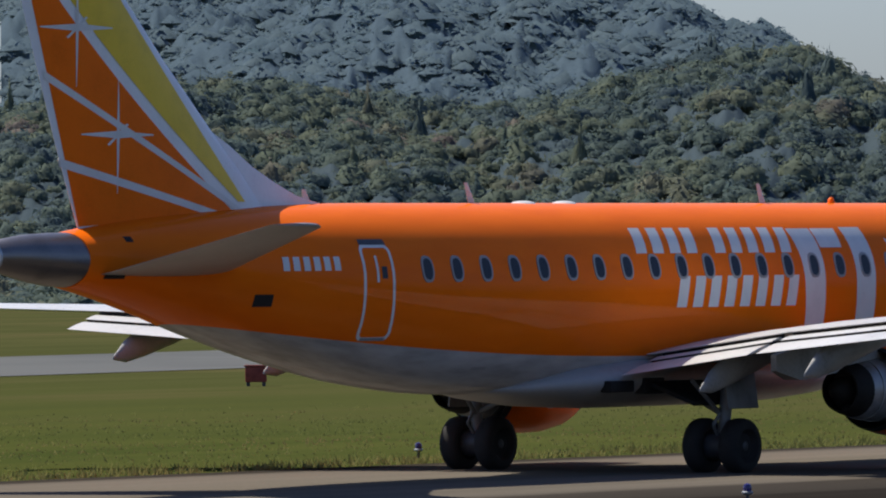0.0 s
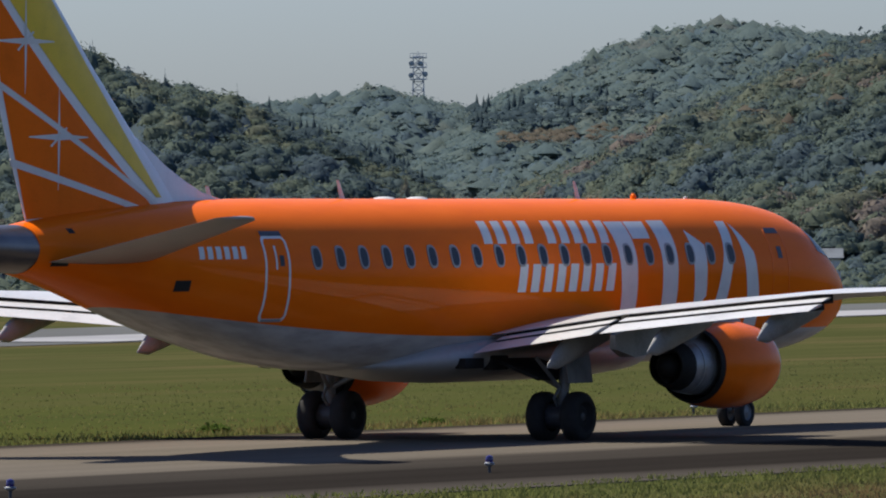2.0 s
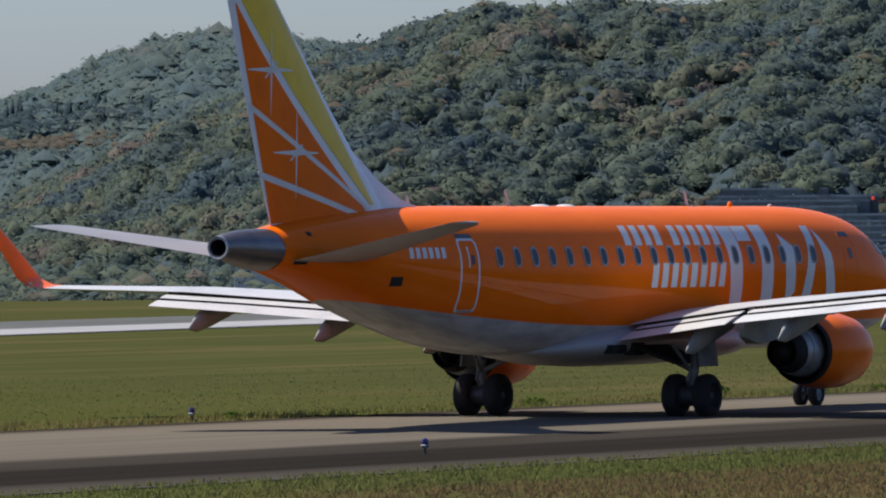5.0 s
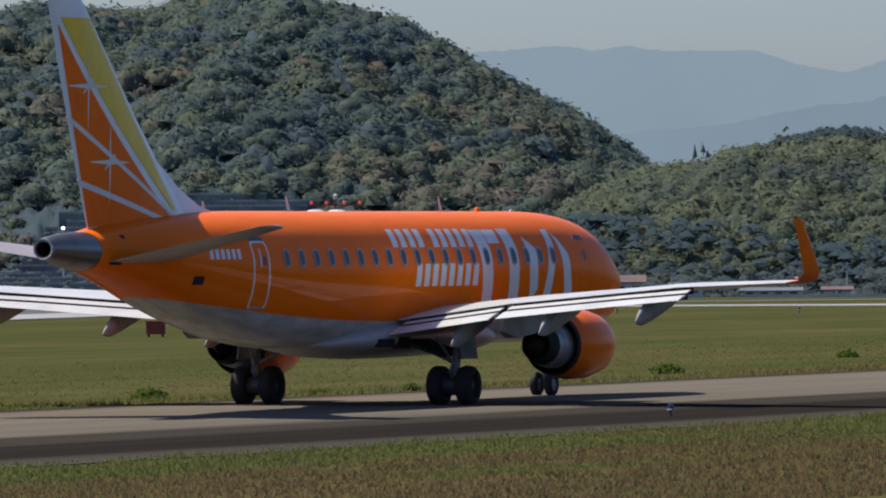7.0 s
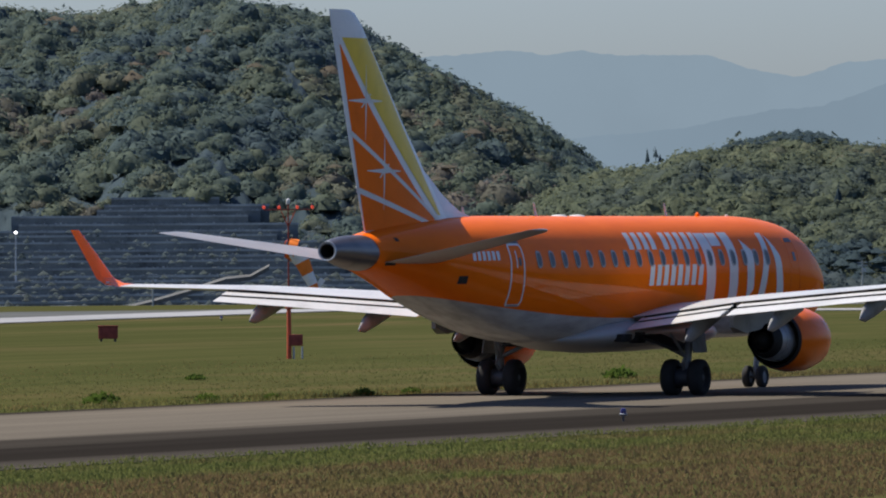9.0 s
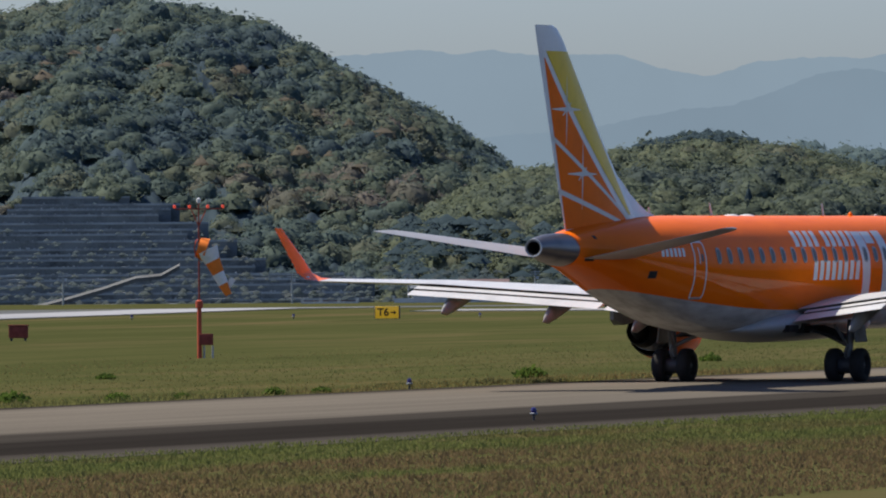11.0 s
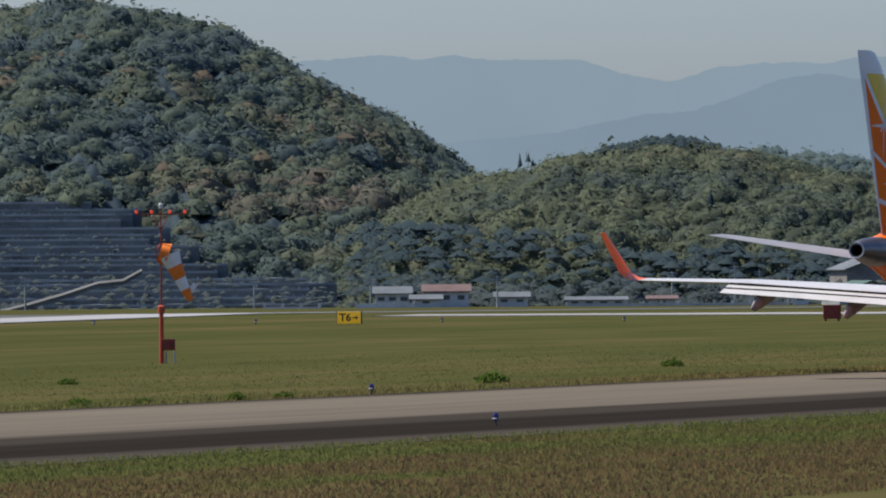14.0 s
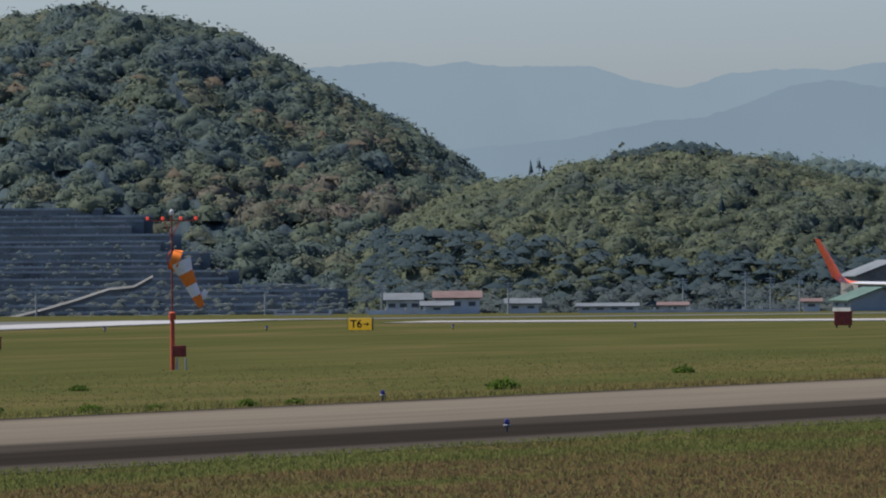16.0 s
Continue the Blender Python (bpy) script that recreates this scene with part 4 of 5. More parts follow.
# ---- engines ----
def make_engine(s):
    at = (-0.75, s * 4.2, 1.42)
    e = part("engine", lathe([(3.08, 0.70), (3.09, 0.735), (3.4, 0.80), (3.9, 0.85), (4.6, 0.84), (5.1, 0.76), (5.3, 0.69)], 'x', at, 56), ORANGE_PAINT, plane, "orange engine cowling")
    part("inlet_lip", lathe([(5.3, 0.69), (5.4, 0.65), (5.42, 0.60), (5.35, 0.545), (5.1, 0.53), (4.6, 0.54)], 'x', at, 56), METAL, e, "bare metal inlet lip")
    part("fan_duct", lathe([(3.08, 0.70), (3.2, 0.685), (4.5, 0.60), (4.55, 0.0)], 'x', at, 40), SOOT_SHADE, e)
    part("cowl_lip", lathe([(3.078, 0.736), (2.96, 0.705), (2.95, 0.68), (3.06, 0.69)], 'x', at, 48), SOOT_SHADE, e, "dark cowl lip")
    part("core_cowl", lathe([(4.0, 0.58), (3.2, 0.57), (2.75, 0.535), (2.40, 0.47), (2.39, 0.44), (2.6, 0.43), (3.0, 0.36)], 'x', at, 48), HOT_METAL, e, "grey metal core cowl")
    for x, r in ((2.62, 0.516), (2.95, 0.554)):
        part("core_band", lathe([(x, r), (x, r + 0.008), (x + 0.03, r + 0.011), (x + 0.03, r)], 'x', at, 40), STEEL, e)
    part("nozzle_ring", lathe([(2.41, 0.472), (2.2, 0.43), (2.02, 0.375), (2.01, 0.35), (2.3, 0.37)], 'x', at, 40), SOOT_SHADE, e)
    part("exhaust_cone", lathe([(2.5, 0.26), (2.1, 0.24), (1.9, 0.16), (1.76, 0.02), (1.75, 0.0)], 'x', at, 32), SOOT_SHADE, e)
    rings = []
    for x, z0, z1, w in ((4.1, 2.20, 2.28, 0.06), (3.4, 2.12, 2.42, 0.15), (2.2, 1.95, 2.38, 0.17), (1.0, 1.82, 2.25, 0.15), (0.2, 1.9, 2.15, 0.05)):
        rings.append([(x, at[1] - w, z0), (x, at[1] + w, z0), (x, at[1] + w * 0.9, z1), (x, at[1] - w * 0.9, z1)])
    part("pylon", loft(rings), FAIRING, e, "grey engine pylon")
    rings = []
    for x, z0, z1, w in ((1.5, 1.95, 2.3, 0.12), (0.9, 1.72, 2.25, 0.17), (-0.2, 1.62, 2.2, 0.17), (-0.75, 1.78, 2.05, 0.06)):
        rings.append([(x, at[1] - w, z0), (x, at[1] + w, z0), (x, at[1] + w * 0.9, z1), (x, at[1] - w * 0.9, z1)])
    part("pylon_fairing", loft(rings), FAIRING, e, "grey aft pylon fairing")
    part("cowl_latch", boxed((3.2, at[1] + s * 0.765, 1.50), (3.6, at[1] + s * 0.785, 1.53)), STAB_GREY, e)


make_engine(-1)
make_engine(1)


# ---- landing gear ----
def wheel(name, parent, at, radius, width):
    w = part(name, lathe([(-width * 0.32, radius * 0.52), (-width * 0.5, radius * 0.62), (-width * 0.5, radius * 0.84), (-width * 0.36, radius * 0.96), (-width * 0.14, radius), (width * 0.14, radius), (width * 0.36, radius * 0.96), (width * 0.5, radius * 0.84), (width * 0.5, radius * 0.62), (width * 0.32, radius * 0.52)], 'y', (0, 0, 0), 40), RUBBER, parent, "black rubber tyre")
    w.location = at
    # Main-wheel rims and hub caps are coloured dark for the shade under the wing.
    part("rim", lathe([(-width * 0.33, 0.0), (-width * 0.33, radius * 0.2), (-width * 0.24, radius * 0.45), (-width * 0.36, radius * 0.54), (width * 0.36, radius * 0.54), (width * 0.24, radius * 0.45), (width * 0.33, radius * 0.2), (width * 0.33, 0.0)], 'y', (0, 0, 0), 28), GEAR if radius < 0.4 else RUBBER, w)
    part("hub_cap", lathe([(-width * 0.37, 0.0), (-width * 0.37, radius * 0.12), (-width * 0.33, radius * 0.17), (width * 0.33, radius * 0.17), (width * 0.37, radius * 0.12), (width * 0.37, 0.0)], 'y', (0, 0, 0), 16), GEAR if radius < 0.4 else DARKBOX, w)
    return w


WHEELS = []
for s in (-1, 1):
    gear = part("main_gear", tube((0, s * 2.6, 0.42), (0.05, s * 2.72, 1.75), 0.10, 0.12), GEAR, plane, "grey main landing gear leg")
    part("piston", tube((0, s * 2.6, 0.44), (0.02, s * 2.64, 0.95), 0.075), METAL, gear)
    part("axle", tube((0, s * 2.6 - 0.36, 0.48), (0, s * 2.6 + 0.36, 0.48), 0.065), GEAR, gear)
    part("side_brace", tube((0.02, s * 2.66, 1.0), (0.15, s * 1.45, 1.55), 0.055), GEAR, gear)
    part("drag_brace", tube((0, s * 2.64, 0.95), (-0.75, s * 2.5, 1.62), 0.04), GEAR, gear)
    bm = tube((-0.10, s * 2.6, 0.62), (-0.28, s * 2.62, 0.84), 0.03)
    tube((-0.28, s * 2.62, 0.84), (-0.10, s * 2.64, 1.06), 0.03, bm=bm)
    part("torque_link", bm, GEAR, gear)
    door = boxed((-0.42, -0.02, 0), (0.5, 0.02, 0.62), 0.01)
    bmesh.ops.transform(door, matrix=pose(0.05, s * 2.98, 1.12, s * 8, 0, 0), verts=door.verts[:])
    part("gear_door", door, GEAR, gear)
    part("brake_unit", lathe([(-0.3, 0.2), (-0.3, 0.24), (0.3, 0.24), (0.3, 0.2)], 'y', (0, s * 2.6, 0.48), 20, True), DARKBOX, gear)
    for o in (-0.375, 0.375):
        WHEELS.append((wheel("main_wheel", plane, (0, s * 2.6 + o, 0.478), 0.48, 0.36), 0.48))
# black slabs under the belly paint in the shade of the wheel bays
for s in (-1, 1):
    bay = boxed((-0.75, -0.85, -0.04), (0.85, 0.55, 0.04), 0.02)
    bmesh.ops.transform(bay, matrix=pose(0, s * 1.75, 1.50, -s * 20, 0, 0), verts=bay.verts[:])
    part("wheel_bay_shade", bay, SOOT_SHADE, plane)
nose = part("nose_gear", tube((11.43, 0, 0.34), (11.75, 0, 1.7), 0.075, 0.085), GEAR, plane, "grey nose landing gear leg")
part("axle", tube((11.43, -0.24, 0.30), (11.43, 0.24, 0.30), 0.04), GEAR, nose)
part("drag_brace", tube((11.55, 0, 0.95), (12.6, 0, 1.65), 0.04), GEAR, nose)
part("taxi_light", lathe([(0.0, 0.0), (0.02, 0.07), (0.1, 0.08), (0.1, 0.0)], 'x', (11.7, 0, 1.05), 14), STEEL, nose)
for s in (-1, 1):
    part("gear_door", boxed((11.9, s * 0.30 - 0.012, 1.32), (12.6, s * 0.30 + 0.012, 1.64), 0.008), WHITE_PAINT, nose)
    WHEELS.append((wheel("nose_wheel", plane, (11.43, s * 0.20, 0.303), 0.305, 0.20), 0.305))


# ---- aerials and lights on the spine ----
def blade(x, z, tall, long, sweep, mat, side_y=0.0):
    rings = []
    for t in (0, 0.5, 1.0):
        c = long * (1 - 0.45 * t)
        x0 = x - sweep * t
        rings.append([(x0, side_y, z + tall * t), (x0 - c * 0.4, side_y + 0.018, z + tall * t), (x0 - c, side_y, z + tall * t), (x0 - c * 0.4, side_y - 0.018, z + tall * t)])
    return part("aerial", loft(rings), mat, plane)


blade(-8.2, 4.65, 0.26, 0.20, 0.14, LETTER)
blade(-3.6, 4.67, 0.36, 0.19, 0.20, LETTER)
blade(5.2, 4.67, 0.36, 0.19, 0.20, LETTER)
blade(-1.2, 1.42, -0.28, 0.3, 0.15, WHITE_PAINT)
for x in (-2.2, -1.0):
    part("dome", lathe([(0.0, 0.22), (0.03, 0.19), (0.05, 0.10), (0.055, 0.0)], 'z', (x, 0, 4.665), 20), LETTER, plane, "low pale aerial dome")
part("beacon", lathe([(0.0, 0.07), (0.07, 0.06), (0.11, 0.03), (0.12, 0.0)], 'z', (7.3, 0, 4.67), 16), ORANGE_PAINT, plane, "orange-capped beacon lamp")
part("beacon", lathe([(0.0, 0.05), (0.05, 0.04), (0.07, 0.0)], 'z', (9.4, 0, 4.66), 16), LETTER, plane)


# ---- airfield things ----
def polar(turn, r, dz=0.0):
    x, y = r * math.sin(radians(turn)), r * math.cos(radians(turn))
    return x, y, float(fall(x, y)) + dz


def rise(r, el):
    """Height at a distance for a rise in degrees from the lens."""
    return EYE + r * math.tan(radians(el))


def facing(turn, r, z):
    """A pose on that bearing whose -y side faces the stand."""
    return pose(r * math.sin(radians(turn)), r * math.cos(radians(turn)), z, 0, 0, -turn)


def edge_light(x, y):
    t = thing("taxiway_light", pose(x, y, 0.0), "small blue taxiway edge light on a short dark stem", "light", "taxiway edge lights")
    part("stem", tube((0, 0, -0.02), (0, 0, 0.14), 0.025), DARKBOX, t)
    part("collar", lathe([(0.11, 0.04), (0.135, 0.085), (0.16, 0.09), (0.175, 0.06)], 'z', (0, 0, 0), 20, True), STEEL, t)
    part("lens", lathe([(0.172, 0.058), (0.23, 0.068), (0.275, 0.052), (0.295, 0.0)], 'z', (0, 0, 0), 20), BLUE_LENS, t, "blue glass lens")
    return t


first = edge_light(104.6, 71.7)
for x, y in ((118.5, 71.6), (135.0, 72.2), (170.6, 71.0), (207.5, 90.0), (159.3, 91.0), (124.3, 92.6)):
    copy_thing(first, pose(x, y, 0.02))
first.location.z = 0.02


for turn in (64.65, 65.76, 67.04, 68.29):
    tagged(copy_thing(first, pose(*polar(turn, 446))), "small dark runway edge light on a short stem", "light", "runway edge lights")


def windsock(x, y):
    t = thing("windsock", pose(x, y, 0, 0, 0, -65), "drooping orange and white windsock on an orange pole with red lamps", "windsock")
    part("pole", tube((0, 0, -0.1), (0, 0, 1.9), 0.085, 0.075), SAFETY, t, "orange lower pole")
    part("upper_pole", tube((0, 0, 1.9), (0, 0, 5.45), 0.032, 0.026), BOXRED, t)
    part("pole_joint", lathe([(1.75, 0.10), (1.78, 0.13), (2.0, 0.13), (2.05, 0.06)], 'z', (0, 0, 0), 16, True), SAFETY, t)
    part("arm", boxed((-0.85, -0.02, 5.22), (0.85, 0.02, 5.265), 0.01), BOXRED, t, "red lamp crossarm")
    bm = tube((0, 0, 4.64), (-0.25, 0, 5.21), 0.02)
    tube((0, 0, 4.64), (0.25, 0, 5.21), 0.02, bm=bm)
    part("arm_brace", bm, SAFETY, t)
    for lx in (-0.85, -0.32, 0.32, 0.85):
        l = part("lamp", lathe([(0.0, 0.035), (0.04, 0.055), (0.10, 0.05), (0.13, 0.0)], 'z', (lx, 0, 5.27), 14), GLOW_RED, t, "lit red obstacle lamp")
        part("lamp_cap", lathe([(0.15, 0.05), (0.19, 0.045), (0.20, 0.0)], 'z', (lx, 0, 5.27), 12), DARKBOX, l)
    part("top_lamp", lathe([(5.44, 0.05), (5.50, 0.075), (5.60, 0.07), (5.65, 0.0)], 'z', (0, 0, 0), 14), LETTER, t)
    part("cabinet", boxed((-0.02, -0.26, 0.46), (0.48, -0.09, 0.86), 0.02), BOXRED, t, "faded red control box")
    for lx in (0.16, 0.46):
        part("cabinet_leg", tube((lx, 0, -0.05), (lx, 0, 0.43), 0.035), STEEL, t)
    part("hoop", lathe([(-0.02, 0.30), (0.02, 0.32), (0.02, 0.29), (-0.02, 0.30)], 'y', (0, 0, 0), 28), SAFETY, t).matrix_basis = pose(-0.04, 0, 3.86, 0, 0, 70)
    # five hanging bands of cloth
    knots = [(-0.04, 3.90, 0.33), (0.26, 3.80, 0.40), (0.46, 3.40, 0.27), (0.66, 2.98, 0.21), (0.85, 2.60, 0.17), (1.04, 2.22, 0.11)]
    for k in range(5):
        rings = []
        for u in range(5):
            s = u / 4
            x0, z0, r0 = [a + (b - a) * s for a, b in zip(knots[k], knots[k + 1])]
            dx, dz = knots[k + 1][0] - knots[k][0], knots[k + 1][1] - knots[k][1]
            lo = max(k - 0.5 + s, 0)
            n = Vector((-dz, 0, dx)).normalized()
            rings.append([Vector((x0, 0, z0)) + n * (r0 * math.cos(a) * (1 + 0.10 * math.sin(3 * a + k))) + Vector((0, 1, 0)) * (r0 * math.sin(a) * 0.8) for a in [2 * math.pi * i / 24 for i in range(24)]])
        part("sock_band", loft(rings, True, False), CLOTH_O if k % 2 == 0 else CLOTH_W, t, "orange cloth band" if k % 2 == 0 else "white cloth band")
    flap = bmesh.new()
    box(flap, (0, -0.01, -0.05), (0.42, 0.01, 0.14))
    p = part("loose_cloth", flap, CLOTH_W, t)
    p.matrix_basis = pose(1.0, 0, 2.42, 0, -55, 0)
    return t


windsock(266.0, 123.4)


def glyph(name, text, size, mat, parent, m):
    """Raised lettering as a mesh."""
    cu = bpy.data.curves.new(name, 'FONT')
    cu.body, cu.size, cu.extrude, cu.align_x, cu.align_y, cu.offset = text, size, 0.004, 'CENTER', 'CENTER', 0.014
    ob = bpy.data.objects.new(name, cu)
    me = bpy.data.meshes.new_from_object(ob)
    bpy.data.objects.remove(ob)
    me.materials.append(mat)
    p = new(name, me)
    p.parent = parent
    p.matrix_basis = m
    return p


def direction_sign(x, y):
    t = thing("direction_sign", pose(x, y, -0.16, 0, 0, -66), "lit yellow airfield direction sign with black lettering", "sign")
    part("panel", boxed((-0.62, -0.10, 0.22), (0.62, 0.10, 0.85), 0.02), SIGN_Y, t, "yellow sign face")
    part("end_cap", boxed((0.625, -0.12, 0.20), (0.70, 0.12, 0.87), 0.01), DARKBOX, t)
    part("end_cap", boxed((-0.65, -0.12, 0.20), (-0.625, 0.12, 0.87), 0.01), DARKBOX, t)
    for lx in (-0.45, 0.0, 0.45):
        part("leg", tube((lx, 0, -0.05), (lx, 0, 0.23), 0.03), DARKBOX, t)
    glyph("lettering", "T6", 0.56, BLACK, t, pose(-0.20, -0.107, 0.53, 90))
    bm = boxed((0.18, -0.112, 0.50), (0.38, -0.104, 0.56))
    v = [bm.verts.new(q) for q in ((0.36, -0.108, 0.42), (0.36, -0.108, 0.64), (0.50, -0.108, 0.53))]
    bm.faces.new(v)
    part("arrow", bm, BLACK, t, smooth=False)


direction_sign(404.0, 176.5)


def marker_box(x, y, w, h, turn, label):
    t = thing("marker_box", pose(x, y, float(fall(x, y)), 0, 0, turn), label, "equipment box")
    part("housing", boxed((-w / 2, -w * 0.35, 0.12), (w / 2, w * 0.35, h), 0.03), BOXRED, t)
    part("lid", boxed((-w / 2 - 0.03, -w * 0.38, h + 0.003), (w / 2 + 0.03, w * 0.38, h + 0.06), 0.015), BOXRED, t)
    for sx in (-1, 1):
        part("foot", boxed((sx * w * 0.36 - 0.05, -0.12, -0.05), (sx * w * 0.36 + 0.05, 0.12, 0.117), 0.01), DARKBOX, t)


marker_box(316.0, 155.0, 0.82, 0.62, -64, "faded red equipment box on short feet in the grass")
marker_box(414.5, 153.2, 0.95, 0.80, -69, "dark red-brown equipment box beside the runway")
marker_box(188.5, 146.2, 0.62, 0.55, -52, "rusty red equipment box in the grass")


# ---- at the foot of the hills ----
def gable_house(turn, r, el, wide, deep, eaves, roof, mat_roof, label, windows=3, name="house", spin=0, mat_wall=PLASTER):
    t = thing(name, facing(turn, r, rise(r, el) + 0.15) @ pose(0, 0, 0, 0, 0, spin) @ Matrix.Diagonal((1.25, 1.25, 0.85, 1)), label, "house")
    part("wall", boxed((-wide / 2, -deep / 2, -1.5), (wide / 2, deep / 2, eaves), 0.03), mat_wall, t, smooth=False)
    rings = []
    for sx in (-wide / 2 - 0.35, wide / 2 + 0.35):
        rings.append([(sx, -deep / 2 - 0.4, eaves - 0.12), (sx, 0, eaves + roof), (sx, deep / 2 + 0.4, eaves - 0.12), (sx, deep / 2 + 0.4, eaves + 0.05), (sx, 0, eaves + roof + 0.18), (sx, -deep / 2 - 0.4, eaves + 0.05)])
    part("roof", loft(rings), mat_roof, t, smooth=False)
    rings = [[(sx, -deep / 2, eaves - 0.02), (sx, 0, eaves + roof - 0.04), (sx, deep / 2, eaves - 0.02)] for sx in (-wide / 2 + 0.02, wide / 2 - 0.02)]
    part("gable", loft(rings), mat_wall, t, smooth=False)
    for k in range(windows):
        x = -wide / 2 + wide * (k + 0.5) / windows
        w = part("window", boxed((x - 0.45, -deep / 2 - 0.03, eaves * 0.45), (x + 0.45, -deep / 2 - 0.003, eaves * 0.78)), STEEL, t, smooth=False)
        part("pane", boxed((x - 0.38, -deep / 2 - 0.045, eaves * 0.48), (x + 0.38, -deep / 2 - 0.033, eaves * 0.75)), DARKGLASS, w, smooth=False)


gable_house(66.70, 1180, -0.40, 3.9, 5.0, 2.3, 1.0, ROOF_GREY, "pale two-window house with a grey gable roof")
gable_house(66.93, 1175, -0.40, 3.2, 4.0, 1.3, 0.6, ROOF_GREY, "low pale shed with a grey roof", 1)
gable_house(67.07, 1185, -0.40, 5.0, 5.0, 2.6, 1.0, ROOF_RED, "pale house with a dull red roof", 3)
gable_house(67.52, 1190, -0.40, 3.6, 4.0, 1.6, 0.7, ROOF_GREY, "small grey-roofed house among trees", 2)
gable_house(68.10, 1170, -0.40, 6.5, 4.0, 1.0, 0.4, ROOF_GREY, "long low grey shed", 4, "shed")
gable_house(68.55, 1170, -0.40, 3.0, 4.0, 1.1, 0.4, ROOF_RED, "low shed with a brown roof", 1, "shed")
gable_house(69.92, 1160, -0.40, 5.0, 7.6, 1.7, 2.0, ROOF_GREEN, "pale building with a green gable roof", 2, "hall", -66, POST_M)
gable_house(70.02, 1230, -0.36, 6.0, 9.5, 5.0, 2.6, ROOF_GREY, "large grey barn with a dark gable roof", 0, "barn", -70, plain("barn_boards", (0.20, 0.185, 0.17, 1), 0.85, 0, 0.25, 0.3))
gable_house(69.50, 1150, -0.40, 1.8, 2.0, 1.5, 0.4, ROOF_RED, "small brown hut behind the boundary wall", 1, "hut")
gable_house(60.92, 1300, -0.30, 13.0, 8.0, 3.6, 1.6, ROOF_GREY, "white hall with a pale gable roof", 4, "hall")
gable_house(62.30, 1280, -0.36, 5.0, 5.0, 2.0, 1.0, ROOF_GREY, "small grey house at the wood's edge", 2)


def long_wall(name, a0, a1, r, el, tall, mat, label):
    """A straight wall or fence across the valley floor."""
    p, q = Vector((r * math.sin(radians(a0)), r * math.cos(radians(a0)), rise(r, el))), Vector((r * math.sin(radians(a1)), r * math.cos(radians(a1)), rise(r, el)))
    t = thing(name, Matrix.Translation(p), label, "wall")
    d = q - p
    n = Vector((-d.y, d.x, 0)).normalized() * 0.15
    bm = bmesh.new()
    v = [bm.verts.new(c + Vector((0, 0, h))) for h in (-3, tall) for c in (-n, n, d + n, d - n)]
    for f in ((0, 1, 2, 3), (4, 5, 6, 7), (0, 1, 5, 4), (1, 2, 6, 5), (2, 3, 7, 6), (3, 0, 4, 7)):
        bm.faces.new([v[i] for i in f])
    part("wall_body", bm, mat, t, smooth=False)
    count = int(d.length / 2.4)
    for i in range(count + 1):
        c = d * (i / max(1, count))
        part("wall_post", boxed((c.x - 0.09, c.y - 0.2, tall - 0.3), (c.x + 0.09, c.y + 0.2, tall + 0.35)), POST_M, t, smooth=False)


long_wall("boundary_wall", 66.45, 66.85, 1150, -0.40, 0.7, PLASTER, "low pale boundary wall in front of houses")
long_wall("boundary_wall", 68.3, 69.4, 1140, -0.40, 0.45, CONCRETE, "low concrete boundary wall along the airfield")
long_wall("boundary_wall", 60.2, 63.0, 1150, -0.40, 0.8, CONCRETE, "pale concrete boundary wall with posts")
long_wall("barrier", 65.82, 66.2, 1130, -0.395, 0.36, ROOF_RED, "low red and white striped barrier")
long_wall("barrier", 65.82, 66.2, 1128, -0.395, 0.20, PLASTER, "white lower rail of the barrier")


def utility_pole(turn, r, el, tall):
    t = thing("utility_pole", facing(turn, r, rise(r, el)), "grey concrete utility pole with crossarms", "pole", "utility poles")
    part("shaft", tube((0, 0, -2), (0, 0, tall), 0.16, 0.10, 8), POST_M, t)
    for k in (0.88, 0.95):
        part("crossarm", boxed((-0.7, -0.05, tall * k), (0.7, 0.05, tall * k + 0.1)), STEEL, t, smooth=False)
    part("transformer", lathe([(tall * 0.72, 0.2), (tall * 0.82, 0.2)], 'z', (0.3, 0, 0), 10, True), STEEL, t)


for turn, tall in ((64.18, 4.6), (65.75, 4.4), (66.55, 4.2), (67.42, 4.4), (69.05, 5.6), (69.22, 5.0), (69.42, 5.4), (68.62, 5.0), (61.9, 4.5), (62.8, 4.5)):
    utility_pole(turn, 1165 + 25 * math.sin(turn * 9), -0.40, tall)


